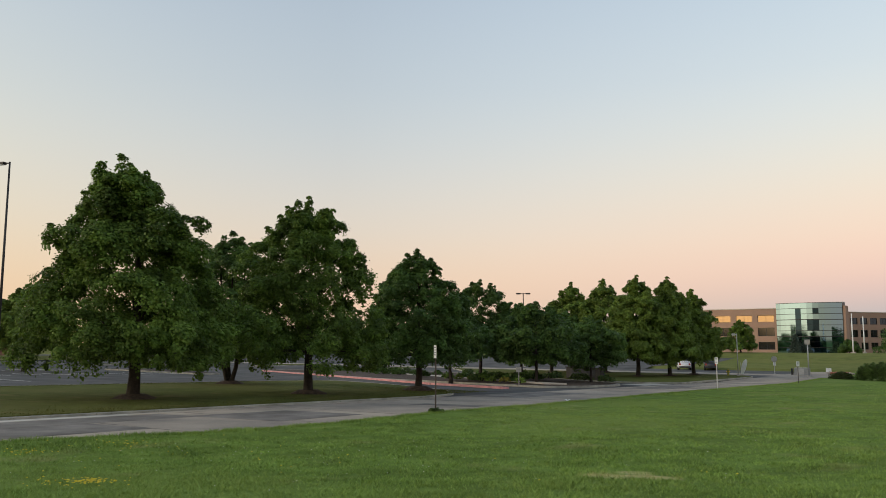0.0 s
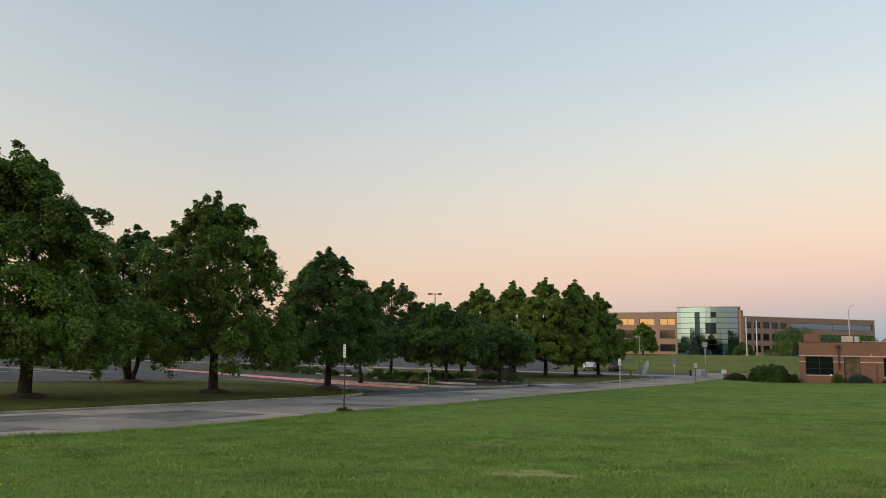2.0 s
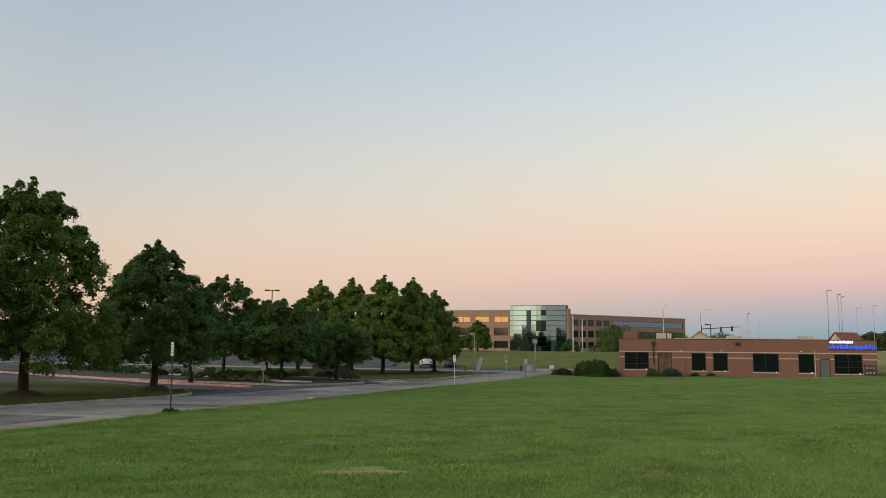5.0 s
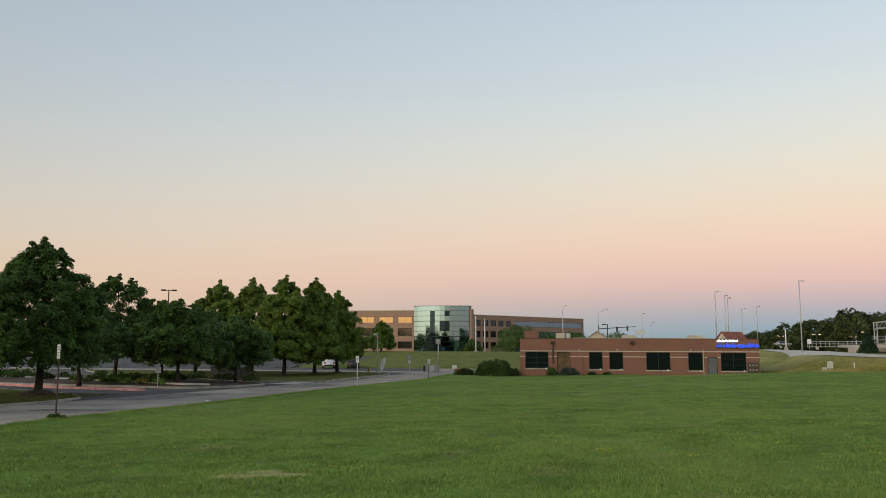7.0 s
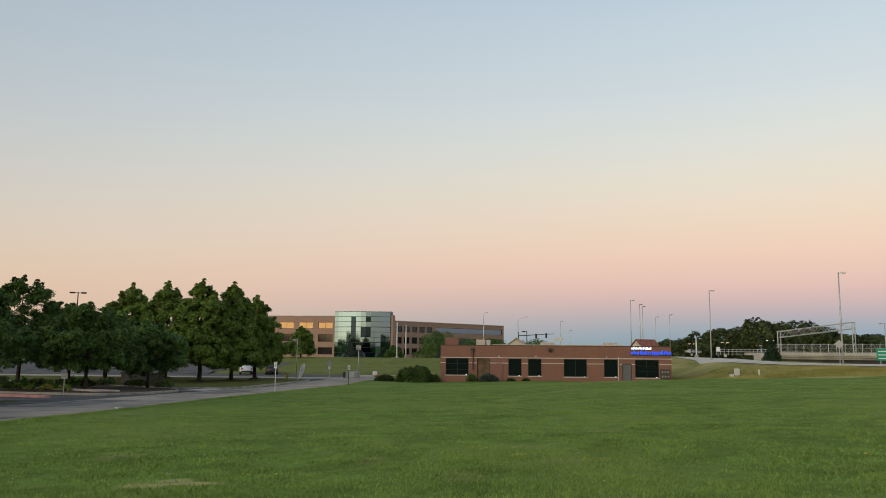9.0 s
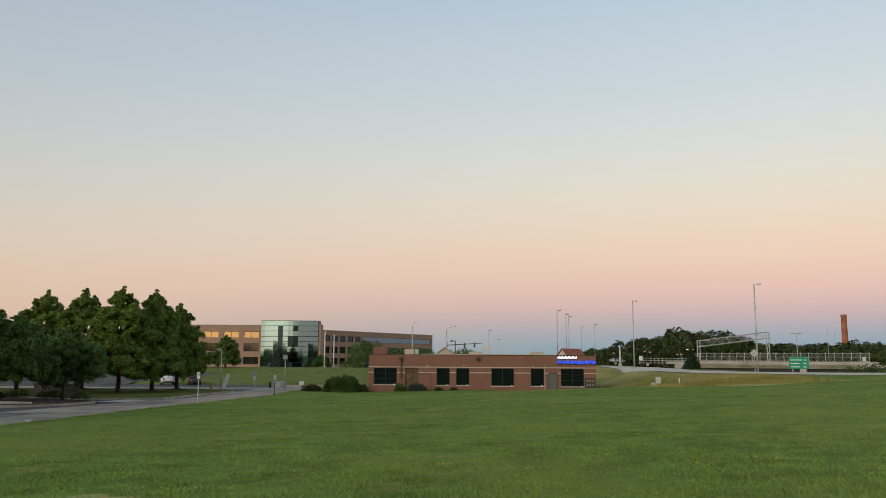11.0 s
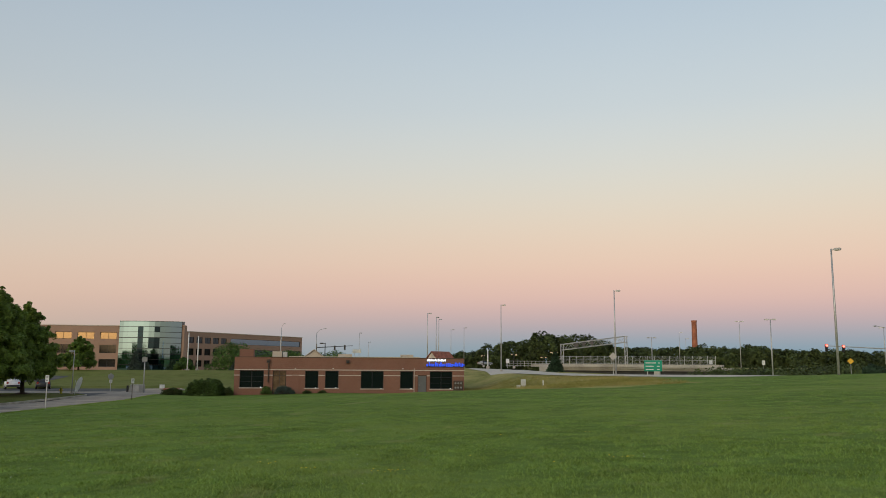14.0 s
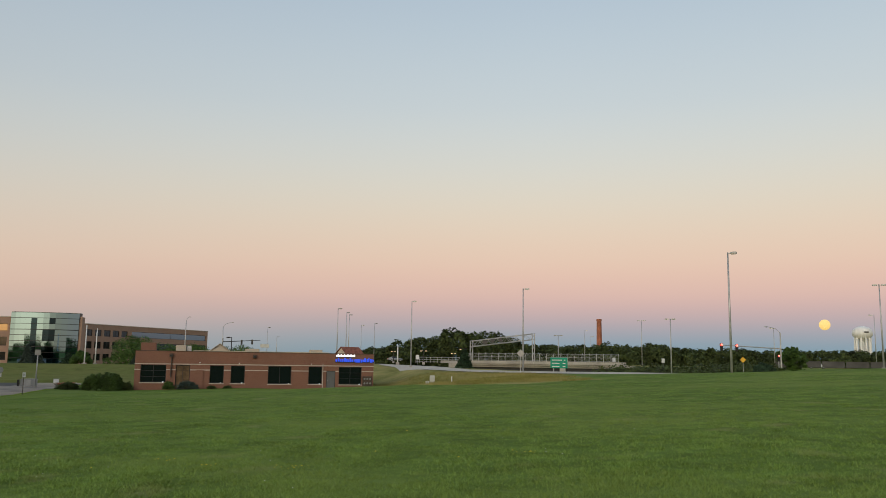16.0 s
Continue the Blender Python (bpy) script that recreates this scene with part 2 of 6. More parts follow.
WORN = [(-5.3, 11.5, 0.5, 0.3), (-4.7, 11.75, 0.5, 0.26), (-5.1, 12.15, 0.36, 0.28)]
M = {
    "lawn": grass_mat("mown_grass", (0.120, 0.188, 0.036), (0.164, 0.222, 0.050), (0.29, 0.275, 0.11), patches=WORN),
    "blade": grass_mat("grass_blade", (0.192, 0.296, 0.066), (0.244, 0.326, 0.084), (0.32, 0.315, 0.135), island=0.5, patches=WORN[:2]),
    "verge": grass_mat("verge_grass", (0.092, 0.104, 0.026), (0.125, 0.118, 0.038), (0.19, 0.155, 0.06)),
    "rough": grass_mat("rough_grass", (0.215, 0.21, 0.06), (0.41, 0.34, 0.135), (0.52, 0.42, 0.19), 0.5),
    "berm": grass_mat("bank_grass", (0.14, 0.16, 0.04), (0.18, 0.18, 0.052), (0.23, 0.20, 0.075), 0.6),
    "asphalt": mat("asphalt", (0.108, 0.104, 0.1), 0.9, var=0.16, scale=0.35, fine=60, bump=0.3, spec=0.1),
    "road": mat("worn_concrete_road", (0.37, 0.31, 0.245), 0.9, var=0.15, scale=0.35, fine=30, bump=0.2, dark=(0.23, 0.2, 0.172), spec=0.08),
    "patch": mat("asphalt_patch", (0.215, 0.192, 0.17), 0.9, var=0.18, scale=0.8, fine=60, bump=0.2, spec=0.08),
    "kerb": mat("kerb_concrete", (0.35, 0.325, 0.27), 0.85, var=0.16, scale=1.2, fine=35, bump=0.2, spec=0.1),
    "path": mat("path_concrete", (0.54, 0.49, 0.42), 0.85, var=0.1, scale=0.8, fine=35, bump=0.1, spec=0.1),
    "redkerb": mat("red_kerb_paint", (0.64, 0.29, 0.27), 0.7, var=0.12, scale=1.5, fine=30),
    "whitepaint": mat("white_road_paint", (0.62, 0.62, 0.6), 0.8, var=0.15, scale=3, fine=40),
    "mulch": mat("bark_mulch", (0.075, 0.05, 0.035), 0.95, var=0.25, scale=5, fine=30, bump=0.8),
    "bark": mat("tree_bark", (0.042, 0.033, 0.027), 0.95, var=0.25, scale=3, fine=22, bump=0.8),
    "leaf": mat("linden_leaf", (0.124, 0.198, 0.034), 0.55, var=0.22, scale=0.5, fine=2, trans=0.34, island=0.3, spec=0.2),
    "leaf2": mat("maple_leaf", (0.088, 0.156, 0.034), 0.55, var=0.22, scale=0.5, fine=2, trans=0.3, island=0.3, spec=0.2),
    "leaf3": mat("yellow_green_leaf", (0.164, 0.24, 0.044), 0.55, var=0.2, scale=0.5, fine=2, trans=0.34, island=0.3, spec=0.2),
    "leaf_far": mat("woodland_leaf", (0.075, 0.1, 0.032), 0.7, var=0.25, scale=0.15, fine=1.2, trans=0.2, island=0.4, spec=0.2),
    "needle": mat("blue_spruce_needle", (0.075, 0.105, 0.085), 0.7, var=0.2, scale=1, fine=6, island=0.35, spec=0.2),
    "needle2": mat("green_spruce_needle", (0.04, 0.075, 0.04), 0.7, var=0.2, scale=1, fine=6, island=0.35, spec=0.2),
    "hedge": mat("yew_leaf", (0.088, 0.142, 0.034), 0.6, var=0.2, scale=1.2, fine=8, trans=0.15, island=0.4, spec=0.25),
    "flower": mat("yellow_flower", (0.75, 0.58, 0.03), 0.6, var=0.1, scale=3, fine=20),
    "goldleaf": mat("golden_foliage", (0.24, 0.21, 0.035), 0.6, var=0.2, scale=3, fine=20, trans=0.15, island=0.4, spec=0.15),
    "whiteflower": mat("white_clover", (0.75, 0.75, 0.68), 0.6, var=0.1, scale=3, fine=20),
    "steel": mat("galvanised_steel", (0.50, 0.50, 0.50), 0.5, 0.5, var=0.08, scale=2, fine=20),
    "rust": mat("brown_sign_post", (0.10, 0.075, 0.06), 0.7, 0.3, var=0.15, scale=4, fine=30),
    "bronze": mat("dark_bronze_pole", (0.035, 0.032, 0.03), 0.5, 0.3, var=0.1, scale=2, fine=20),
    "fence": mat("pale_fence_wire", (0.58, 0.58, 0.55), 0.8, var=0.05, scale=1, fine=10),
    "white": mat("white_paint", (0.72, 0.73, 0.72), 0.5, var=0.06, scale=2, fine=20),
    "black": mat("black_paint", (0.02, 0.02, 0.022), 0.5, var=0.1, scale=2, fine=20),
    "concrete": mat("bridge_concrete", (0.40, 0.375, 0.34), 0.85, var=0.12, scale=0.3, fine=5, bump=0.1),
    "shadowgap": mat("dark_shade_and_panel", (0.05, 0.05, 0.05), 0.9, var=0.1, scale=0.5, fine=5),
    "green": mat("green_sign_sheeting", (0.0, 0.30, 0.19), 0.45, var=0.05, scale=0.5, fine=8),
    "yellow": mat("yellow_sign_sheeting", (0.72, 0.40, 0.02), 0.5, var=0.05, scale=1, fine=8),
    "cream": mat("cream_render", (0.55, 0.47, 0.37), 0.8, var=0.08, scale=0.8, fine=12),
    "band": mat("pale_stone_band", (0.56, 0.49, 0.42), 0.8, var=0.08, scale=1, fine=12),
    "tile": mat("clay_roof_tile", (0.30, 0.10, 0.06), 0.8, var=0.2, scale=3, fine=8),
    "door": mat("grey_door_paint", (0.13, 0.135, 0.14), 0.5, var=0.06, scale=2, fine=20),
    "frame": mat("dark_window_frame", (0.03, 0.03, 0.032), 0.45, 0.3, var=0.08, scale=2, fine=20),
    "chimney": mat("chimney_brick", (0.36, 0.13, 0.075), 0.85, var=0.15, scale=0.4, fine=3),
    "water": mat("water_tower_paint", (0.82, 0.83, 0.82), 0.5, var=0.05, scale=0.08, fine=1),
    "carwhite": mat("white_car_paint", (0.75, 0.76, 0.77), 0.3, var=0.03, scale=1, fine=5, spec=0.6),
    "carred": mat("red_car_paint", (0.42, 0.04, 0.02), 0.3, var=0.05, scale=1, fine=5, spec=0.6),
    "cardark": mat("dark_car_paint", (0.035, 0.037, 0.042), 0.3, var=0.05, scale=1, fine=5, spec=0.6),
    "cargrey": mat("silver_car_paint", (0.33, 0.34, 0.35), 0.3, 0.4, var=0.05, scale=1, fine=5, spec=0.6),
    "rubber": mat("tyre_rubber", (0.02, 0.02, 0.02), 0.8, var=0.1, scale=5, fine=30),
    "stone": mat("landscape_stone", (0.40, 0.36, 0.32), 0.9, var=0.15, scale=1.5, fine=9, bump=0.5),
    "red_light": mat("red_signal_lens", (0.6, 0.02, 0.01), 0.4, emit=14.0, emit_col=(1.0, 0.06, 0.04)),
    "lamp_lens": mat("lit_lamp_lens", (0.9, 0.7, 0.45), 0.4, emit=5.0, emit_col=(1.0, 0.68, 0.36)),
    "head_light": mat("lit_headlamp", (0.9, 0.9, 0.85), 0.3, emit=4.0, emit_col=(1.0, 0.95, 0.85)),
    "tail_light": mat("lit_tail_lamp", (0.5, 0.02, 0.02), 0.3, emit=3.0, emit_col=(1.0, 0.08, 0.05)),
    "blue_letter": mat("lit_blue_letter", (0.02, 0.07, 0.6), 0.4, emit=0.75, emit_col=(0.04, 0.12, 1.0)),
    "white_letter": mat("lit_white_letter", (0.8, 0.85, 0.9), 0.4, emit=1.3, emit_col=(0.85, 0.93, 1.0)),
    "interior": mat("lit_entrance_interior", (0.12, 0.075, 0.04), 0.8, var=0.2, scale=1.5, fine=6, emit=0.015, emit_col=(1.0, 0.6, 0.22)),
    "moon": mat("moon_disc", (0.5, 0.4, 0.2), 1.0, var=0.05, scale=0.01, fine=0.05, emit=0.92, emit_col=(1.0, 0.66, 0.20)),
}


def brick_mat(name, c1, c2, mortar, course=0.075, flutes=0.0):
    m = mat(name, c1, 0.85, var=0.1, scale=0.4, fine=6, bump=0.15)
    nt = m.node_tree
    tex = nt.nodes.new("ShaderNodeTexBrick")
    mp = nt.nodes.new("ShaderNodeMapping")
    mp.inputs["Rotation"].default_value = (radians(90), 0, 0)
    geo = nt.nodes["Geometry"]
    nt.links.new(geo.outputs["Position"], mp.inputs["Vector"]), nt.links.new(mp.outputs[0], tex.inputs["Vector"])
    tex.inputs["Color1"].default_value, tex.inputs["Color2"].default_value, tex.inputs["Mortar"].default_value = (*c1, 1), (*c2, 1), (*mortar, 1)
    tex.inputs["Scale"].default_value, tex.inputs["Brick Width"].default_value, tex.inputs["Row Height"].default_value, tex.inputs["Mortar Size"].default_value = 1.0, course * 3, course, 0.009
    mx = nt.nodes.new("ShaderNodeMix")
    mx.data_type, mx.blend_type = "RGBA", "MIX"
    mx.inputs[0].default_value = 0.65
    nt.links.new(nt.nodes[m["hsv"]].outputs[0], mx.inputs[6]), nt.links.new(tex.outputs[0], mx.inputs[7])
    nt.links.new(mx.outputs[2], nt.nodes["Principled BSDF"].inputs["Base Color"])
    return m


M["brick"] = brick_mat("red_brown_brick", (0.245, 0.108, 0.072), (0.2, 0.085, 0.058), (0.27, 0.18, 0.135))
M["obrick"] = brick_mat("tan_office_brick", (0.37, 0.235, 0.175), (0.33, 0.205, 0.15), (0.34, 0.24, 0.19))


def glass_mat(name, tint, rough=0.06, wavy=0.0):
    m = bpy.data.materials.new(name)
    m.use_nodes = True
    b = m.node_tree.nodes["Principled BSDF"]
    b.inputs["Base Color"].default_value = (*tint, 1)
    b.inputs["Roughness"].default_value, b.inputs["Specular IOR Level"].default_value, b.inputs["IOR"].default_value = rough, 0.6, 1.6
    return m


M["darkglass"] = glass_mat("dark_window_glass", (0.004, 0.008, 0.011), 0.06)
M["darkglass"].node_tree.nodes["Principled BSDF"].inputs["Specular IOR Level"].default_value = 0.35
mirror = bpy.data.materials.new("mirror_curtain_glass")
mirror.use_nodes = True
pb = mirror.node_tree.nodes["Principled BSDF"]
pb.inputs["Base Color"].default_value, pb.inputs["Metallic"].default_value, pb.inputs["Roughness"].default_value = (0.21, 0.355, 0.50, 1), 1.0, 0.04
M["mirror"] = mirror
# darker tint that stands for tall dark reflections in the bow
M["mirror_streak"] = glass_mat("dark_reflection_glass", (0.02, 0.04, 0.065), 0.05)
M["mirror_streak"].node_tree.nodes["Principled BSDF"].inputs["Metallic"].default_value = 1.0
M["bandglass"] = glass_mat("grey_ribbon_glass", (0.27, 0.30, 0.33), 0.12)
M["bandglass"].node_tree.nodes["Principled BSDF"].inputs["Metallic"].default_value = 1.0
M["officeglass"] = glass_mat("smoked_office_glass", (0.012, 0.012, 0.013), 0.08)
# the sunset's reflection is put into this warm metallic tint
M["sunset_glass"] = glass_mat("sunset_tinted_glass", (0.05, 0.04, 0.03), 0.08)
M["sunset_glass"].node_tree.nodes["Principled BSDF"].inputs["Metallic"].default_value = 0.6
M["sunset_glass"].node_tree.nodes["Principled BSDF"].inputs["Base Color"].default_value = (0.44, 0.32, 0.19, 1)


# ---- builders ----
def part(name, bm, material, parent=None, label="", smooth=False):
    me = bpy.data.meshes.new(name)
    bm.to_mesh(me)
    bm.free()
    me.materials.append(material)
    if smooth:
        me.shade_smooth()
    ob = new(name, me)
    if parent is not None:
        ob.parent = parent
    if label:
        tagged(ob, label)
    return ob


def raw(name, verts, faces, material, parent=None, smooth=False):
    """One mesh from numpy arrays of vertices and of faces with equal corner counts."""
    me = bpy.data.meshes.new(name)
    verts, faces = np.asarray(verts, dtype=np.float32), np.asarray(faces, dtype=np.int32)
    k = faces.shape[1]
    me.vertices.add(len(verts))
    me.vertices.foreach_set("co", verts.ravel())
    me.loops.add(faces.size)
    me.loops.foreach_set("vertex_index", faces.ravel())
    me.polygons.add(len(faces))
    me.polygons.foreach_set("loop_start", np.arange(0, faces.size, k, dtype=np.int32))
    me.update(calc_edges=True)
    me.materials.append(material)
    if smooth:
        me.shade_smooth()
    ob = new(name, me)
    if parent is not None:
        ob.parent = parent
    return ob


def thing(name, place, label, category, group="", turn=0.0):
    ob = new(name)
    ob.matrix_world = pose(*place, 0, 0, turn)
    ob.empty_display_size = 0.2
    return tagged(ob, label, category, group)


def box(bm, x0, x1, y0, y1, z0, z1, bevel=0.0):
    vs = [bm.verts.new((x, y, z)) for z in (z0, z1) for x, y in ((x0, y0), (x1, y0), (x1, y1), (x0, y1))]
    fs = [bm.faces.new([vs[i] for i in q]) for q in ((3, 2, 1, 0), (4, 5, 6, 7), (0, 1, 5, 4), (1, 2, 6, 5), (2, 3, 7, 6), (3, 0, 4, 7))]
    if bevel:
        bmesh.ops.bevel(bm, geom=list({e for f in fs for e in f.edges}), offset=bevel, segments=2, affect="EDGES")
    return bm


def boxed(x0, x1, y0, y1, z0, z1, bevel=0.0):
    return box(bmesh.new(), x0, x1, y0, y1, z0, z1, bevel)


def tube(bm, pts, radii, sides=8, cap=True):
    """A tapered tube along points."""
    rings = []
    pts = [Vector(p) for p in pts]
    for i, p in enumerate(pts):
        d = (pts[min(i + 1, len(pts) - 1)] - pts[max(i - 1, 0)]).normalized()
        a = d.orthogonal().normalized() if abs(d.z) < 0.9 else Vector((1, 0, 0)).cross(d).normalized()
        b = d.cross(a)
        rings.append([bm.verts.new(p + radii[i] * (math.cos(t) * a + math.sin(t) * b)) for t in (2 * math.pi * k / sides for k in range(sides))])
    for r, s in zip(rings, rings[1:]):
        for k in range(sides):
            bm.faces.new((r[k], r[(k + 1) % sides], s[(k + 1) % sides], s[k]))
    if cap:
        bm.faces.new(rings[0][::-1]), bm.faces.new(rings[-1])
    return bm


def rod(p, q, r, r2=None, sides=8):
    return tube(bmesh.new(), [p, q], [r, r if r2 is None else r2], sides)


def prism(outline, z0, z1, bevel=0.0):
    """Upright prism over an outline given anticlockwise; z0, z1 numbers or functions of x, y."""
    bm = bmesh.new()
    f0 = z0 if callable(z0) else (lambda x, y: z0)
    f1 = z1 if callable(z1) else (lambda x, y: z1)
    lo = [bm.verts.new((x, y, f0(x, y))) for x, y in outline]
    hi = [bm.verts.new((x, y, f1(x, y))) for x, y in outline]
    n = len(outline)
    for i in range(n):
        bm.faces.new((lo[i], lo[(i + 1) % n], hi[(i + 1) % n], hi[i]))
    bm.faces.new(hi), bm.faces.new(lo[::-1])
    if bevel:
        bmesh.ops.bevel(bm, geom=[e for e in bm.edges if all(v in hi for v in e.verts)], offset=bevel, segments=2, affect="EDGES")
    return bm


# ---- lie of the land ----
def ss(a, b, v):
    t = np.clip((v - a) / (b - a), 0, 1)
    return t * t * (3 - 2 * t)


def road_z(y):
    """Height of the near road and the car park; the fall flattens out at the junction."""
    y = np.asarray(y, dtype=float)
    return np.where(y < 80, -0.43 - 0.0215 * y, -2.15 - 0.12 * ss(80, 112, y))


def soft_plus(v, w=4.0):
    return w * np.logaddexp(0, np.asarray(v, dtype=float) / w)


ROAD_E, ROAD_W = -17.75, -24.6


def road_top(x, y):
    """The road's own surface, which falls to its west gutter."""
    return road_z(y) + 0.05 * np.clip((np.asarray(x, dtype=float) - ROAD_W) / (ROAD_E - ROAD_W), 0, 1)



def edge_x(y):
    """The turf's uneven edge beside the road."""
    y = np.asarray(y, dtype=float)
    return np.interp(y, [6, 9.5, 11, 13, 15, 18, 21, 24, 29, 36, 46, 60, 80], [-18.3, -18.2, -17.85, -17.1, -16.75, -16.7, -17.0, -17.35, -17.05, -17.2, -17.6, -17.75, -17.8]) + 0.07 * np.sin(y * 1.9) * np.cos(y * 0.63)


def lawn_z(x, y):
    x, y = np.asarray(x, dtype=float), np.asarray(y, dtype=float)
    fall = -0.019 * np.clip(y, -60, 98)
    rise = 0.026 * np.clip(x, -30, 62) + 0.026 * soft_plus(np.clip(x, -30, 62) - 12)
    z = fall + rise - 0.026 * soft_plus(-12.0)
    # beside the road the turf runs down to the kerb's height
    z = z + (road_z(y) + 0.10 - z) * ss(-11.0, -17.6, x)
    # a dip in front of the brick building's east end
    z = z - 0.5 * ss(80, 94, y) * ss(0, 15, x) * ss(36, 22, x)
    # the lawn's east crest falls away towards the street
    z = z - 0.9 * ss(88, 104, np.hypot(x, y)) * ss(43, 54, x) * ss(-10, 20, y)
    # towards the east crest and before the brick building the turf lies a little lower
    z = z - 0.24 * ss(38, 58, x) * ss(20, 50, y) - 0.16 * ss(70, 92, y) * ss(-17, -10, x) * ss(30, 18, x)
    # beyond the low brick building: to the west flat, then the bank below the highway; to the east the rough field climbs
    bank = -1.95 + 0.0 * y
    bank = bank + 1.62 * ss(152, 186, y) - 0.8 * ss(187, 192, y)
    field = np.minimum(z + 0.021 * np.clip(y - 100, 0, 40), 0.1 + 0.9 * ss(70, 110, x)) - 1.5 * ss(46, 57, x) * ss(113, 132, y) * ss(105, 88, x)
    east = ss(6, 26, x)
    north = ss(97, 112, y)
    z = z + north * (bank + (field - bank) * east - z)
    # the street's low embankment across the top of the field
    d = np.hypot(x, y)
    crown = 0.0 + 0.16 * ss(109, 119, d)
    return z + ss(97, 109, d) * ss(128, 120, d) * ss(21, 28, x) * ss(60, 75, y) * np.clip(crown - z, 0, None)


def land_z(x, y):
    """The ground sheet: lawn height east of the road, a bed under the paving west of it."""
    x, y = np.asarray(x, dtype=float), np.asarray(y, dtype=float)
    z = lawn_z(x, y)
    west = np.where((x < edge_x(y)) & (y < 122), 1.0, 0.0)
    z = z * (1 - west) + (road_z(y) - 0.06) * west
    far = ss(260, 600, np.hypot(x, y))
    return z * (1 - far) + far * 0.2


def grid_lines(*runs):
    out = []
    for a, b, n in runs:
        out += list(np.linspace(a, b, n, endpoint=False))
    return np.array(out + [runs[-1][1]])


gx = grid_lines((-3500, -600, 6), (-600, -140, 8), (-140, -30, 20), (-30, -18.06, 6), (-18.06, -17.94, 1), (-17.94, 25, 56), (25, 95, 70), (95, 300, 14), (300, 3500, 8))
gy = grid_lines((-3500, -300, 6), (-300, -20, 8), (-20, 30, 50), (30, 122, 92), (122, 122.1, 1), (122.1, 240, 60), (240, 600, 14), (600, 3500, 8))
GX, GY = np.meshgrid(gx, gy)
GX = GX + (edge_x(GY) + 18.0) * np.clip(1 - np.abs(GX + 18.0) / 7, 0, 1) * (GY < 121.9)
GZ = land_z(GX, GY)
near = (np.hypot(GX, GY) < 90) & (GX > -15.5)
GZ += near * 0.035 * (np.sin(GX * 0.9 + 1.3 * np.sin(GY * 0.31)) * np.cos(GY * 0.7 + GX * 0.23))
ids = np.arange(GX.size).reshape(GX.shape)
quads = np.stack([ids[:-1, :-1], ids[:-1, 1:], ids[1:, 1:], ids[1:, :-1]], -1).reshape(-1, 4)
ground = raw("ground", np.stack([GX.ravel(), GY.ravel(), GZ.ravel()], -1), quads, M["lawn"], smooth=True)
tagged(ground, "mown green lawn with dry patches sloping to the road", "lawn", kind="structure")
ground.data.materials.append(M["rough"])
ground.data.materials.append(M["berm"])
cx, cy = GX.ravel()[quads].mean(1), GY.ravel()[quads].mean(1)
edge_y = 69 - 0.5 * np.clip(cx - 18.5, 0, 60) + 2.0 * np.sin(cx * 0.45)
ground.data.polygons.foreach_set("material_index", (((cx > 18.5) | (cx > 11) & (cy > 98)) & (cx < 0.33 * cy + 9 + 2 * np.sin(cy * 0.5)) & (cy > edge_y) | (cy > 190)).astype(np.int32) + 2 * ((cx <= 11) & (cy > 113) & (cy <= 190)).astype(np.int32))


def sheet(name, outline, zf, material, label, category, parent=None, step=6.0):
    """A thin paved sheet that follows the height function over a rectangle (x0, x1, y0, y1)."""
    x0, x1, y0, y1 = outline
    xs, ys = np.linspace(x0, x1, max(2, int((x1 - x0) / step) + 1)), np.linspace(y0, y1, max(2, int((y1 - y0) / step) + 1))
    X, Y = np.meshgrid(xs, ys)
    I = np.arange(X.size).reshape(X.shape)
    q = np.stack([I[:-1, :-1], I[:-1, 1:], I[1:, 1:], I[1:, :-1]], -1).reshape(-1, 4)
    ob = raw(name, np.stack([X.ravel(), Y.ravel(), zf(X, Y).ravel()], -1), q, material, parent, True)
    return tagged(ob, label, category, kind="structure") if parent is None else ob


flat_road = road_top
sheet("parking_lot", (-230, ROAD_W, -60, 121.5), lambda x, y: road_z(y) - 0.006 + 0 * x, M["asphalt"], "grey asphalt car park with faded white bay lines", "car park")
road = sheet("road", (ROAD_W, ROAD_E + 1.2, -60, 121), flat_road, M["road"], "worn pale concrete road with dark asphalt patches", "road", step=3)
sheet("cross_road", (-200, ROAD_W, 103, 109), lambda x, y: road_z(y) + 0.006 + 0 * x, M["road"], "pale concrete side road at the junction", "road")
random.seed(5)
for x0, x1, y0, y1 in ((-21.9, -19.0, -8, 13.5), (-24.0, -21.8, 8.5, 17.2), (-22.4, -18.6, 17.0, 21.5), (-24.4, -21.2, 36.0, 44.5), (-23.6, -20.6, 55, 64), (-21.6, -18.4, 27.5, 29.0)):
    ob = part("asphalt_patch", prism([(x0, y0), (x1, y0 + 0.4), (x1 - 0.2, y1), (x0 + 0.1, y1 - 0.3)], lambda x, y: float(road_top(x, y)), lambda x, y: float(road_top(x, y)) + 0.005), M["patch"], road)
for y in np.arange(-18, 100, 4.5):
    part("joint", prism([(ROAD_W, y), (ROAD_E + 0.9, y), (ROAD_E + 0.9, y + 0.03), (ROAD_W, y + 0.03)], lambda x, yy: float(road_top(x, yy)), lambda x, yy: float(road_top(x, yy)) + 0.008), M["patch"], road)

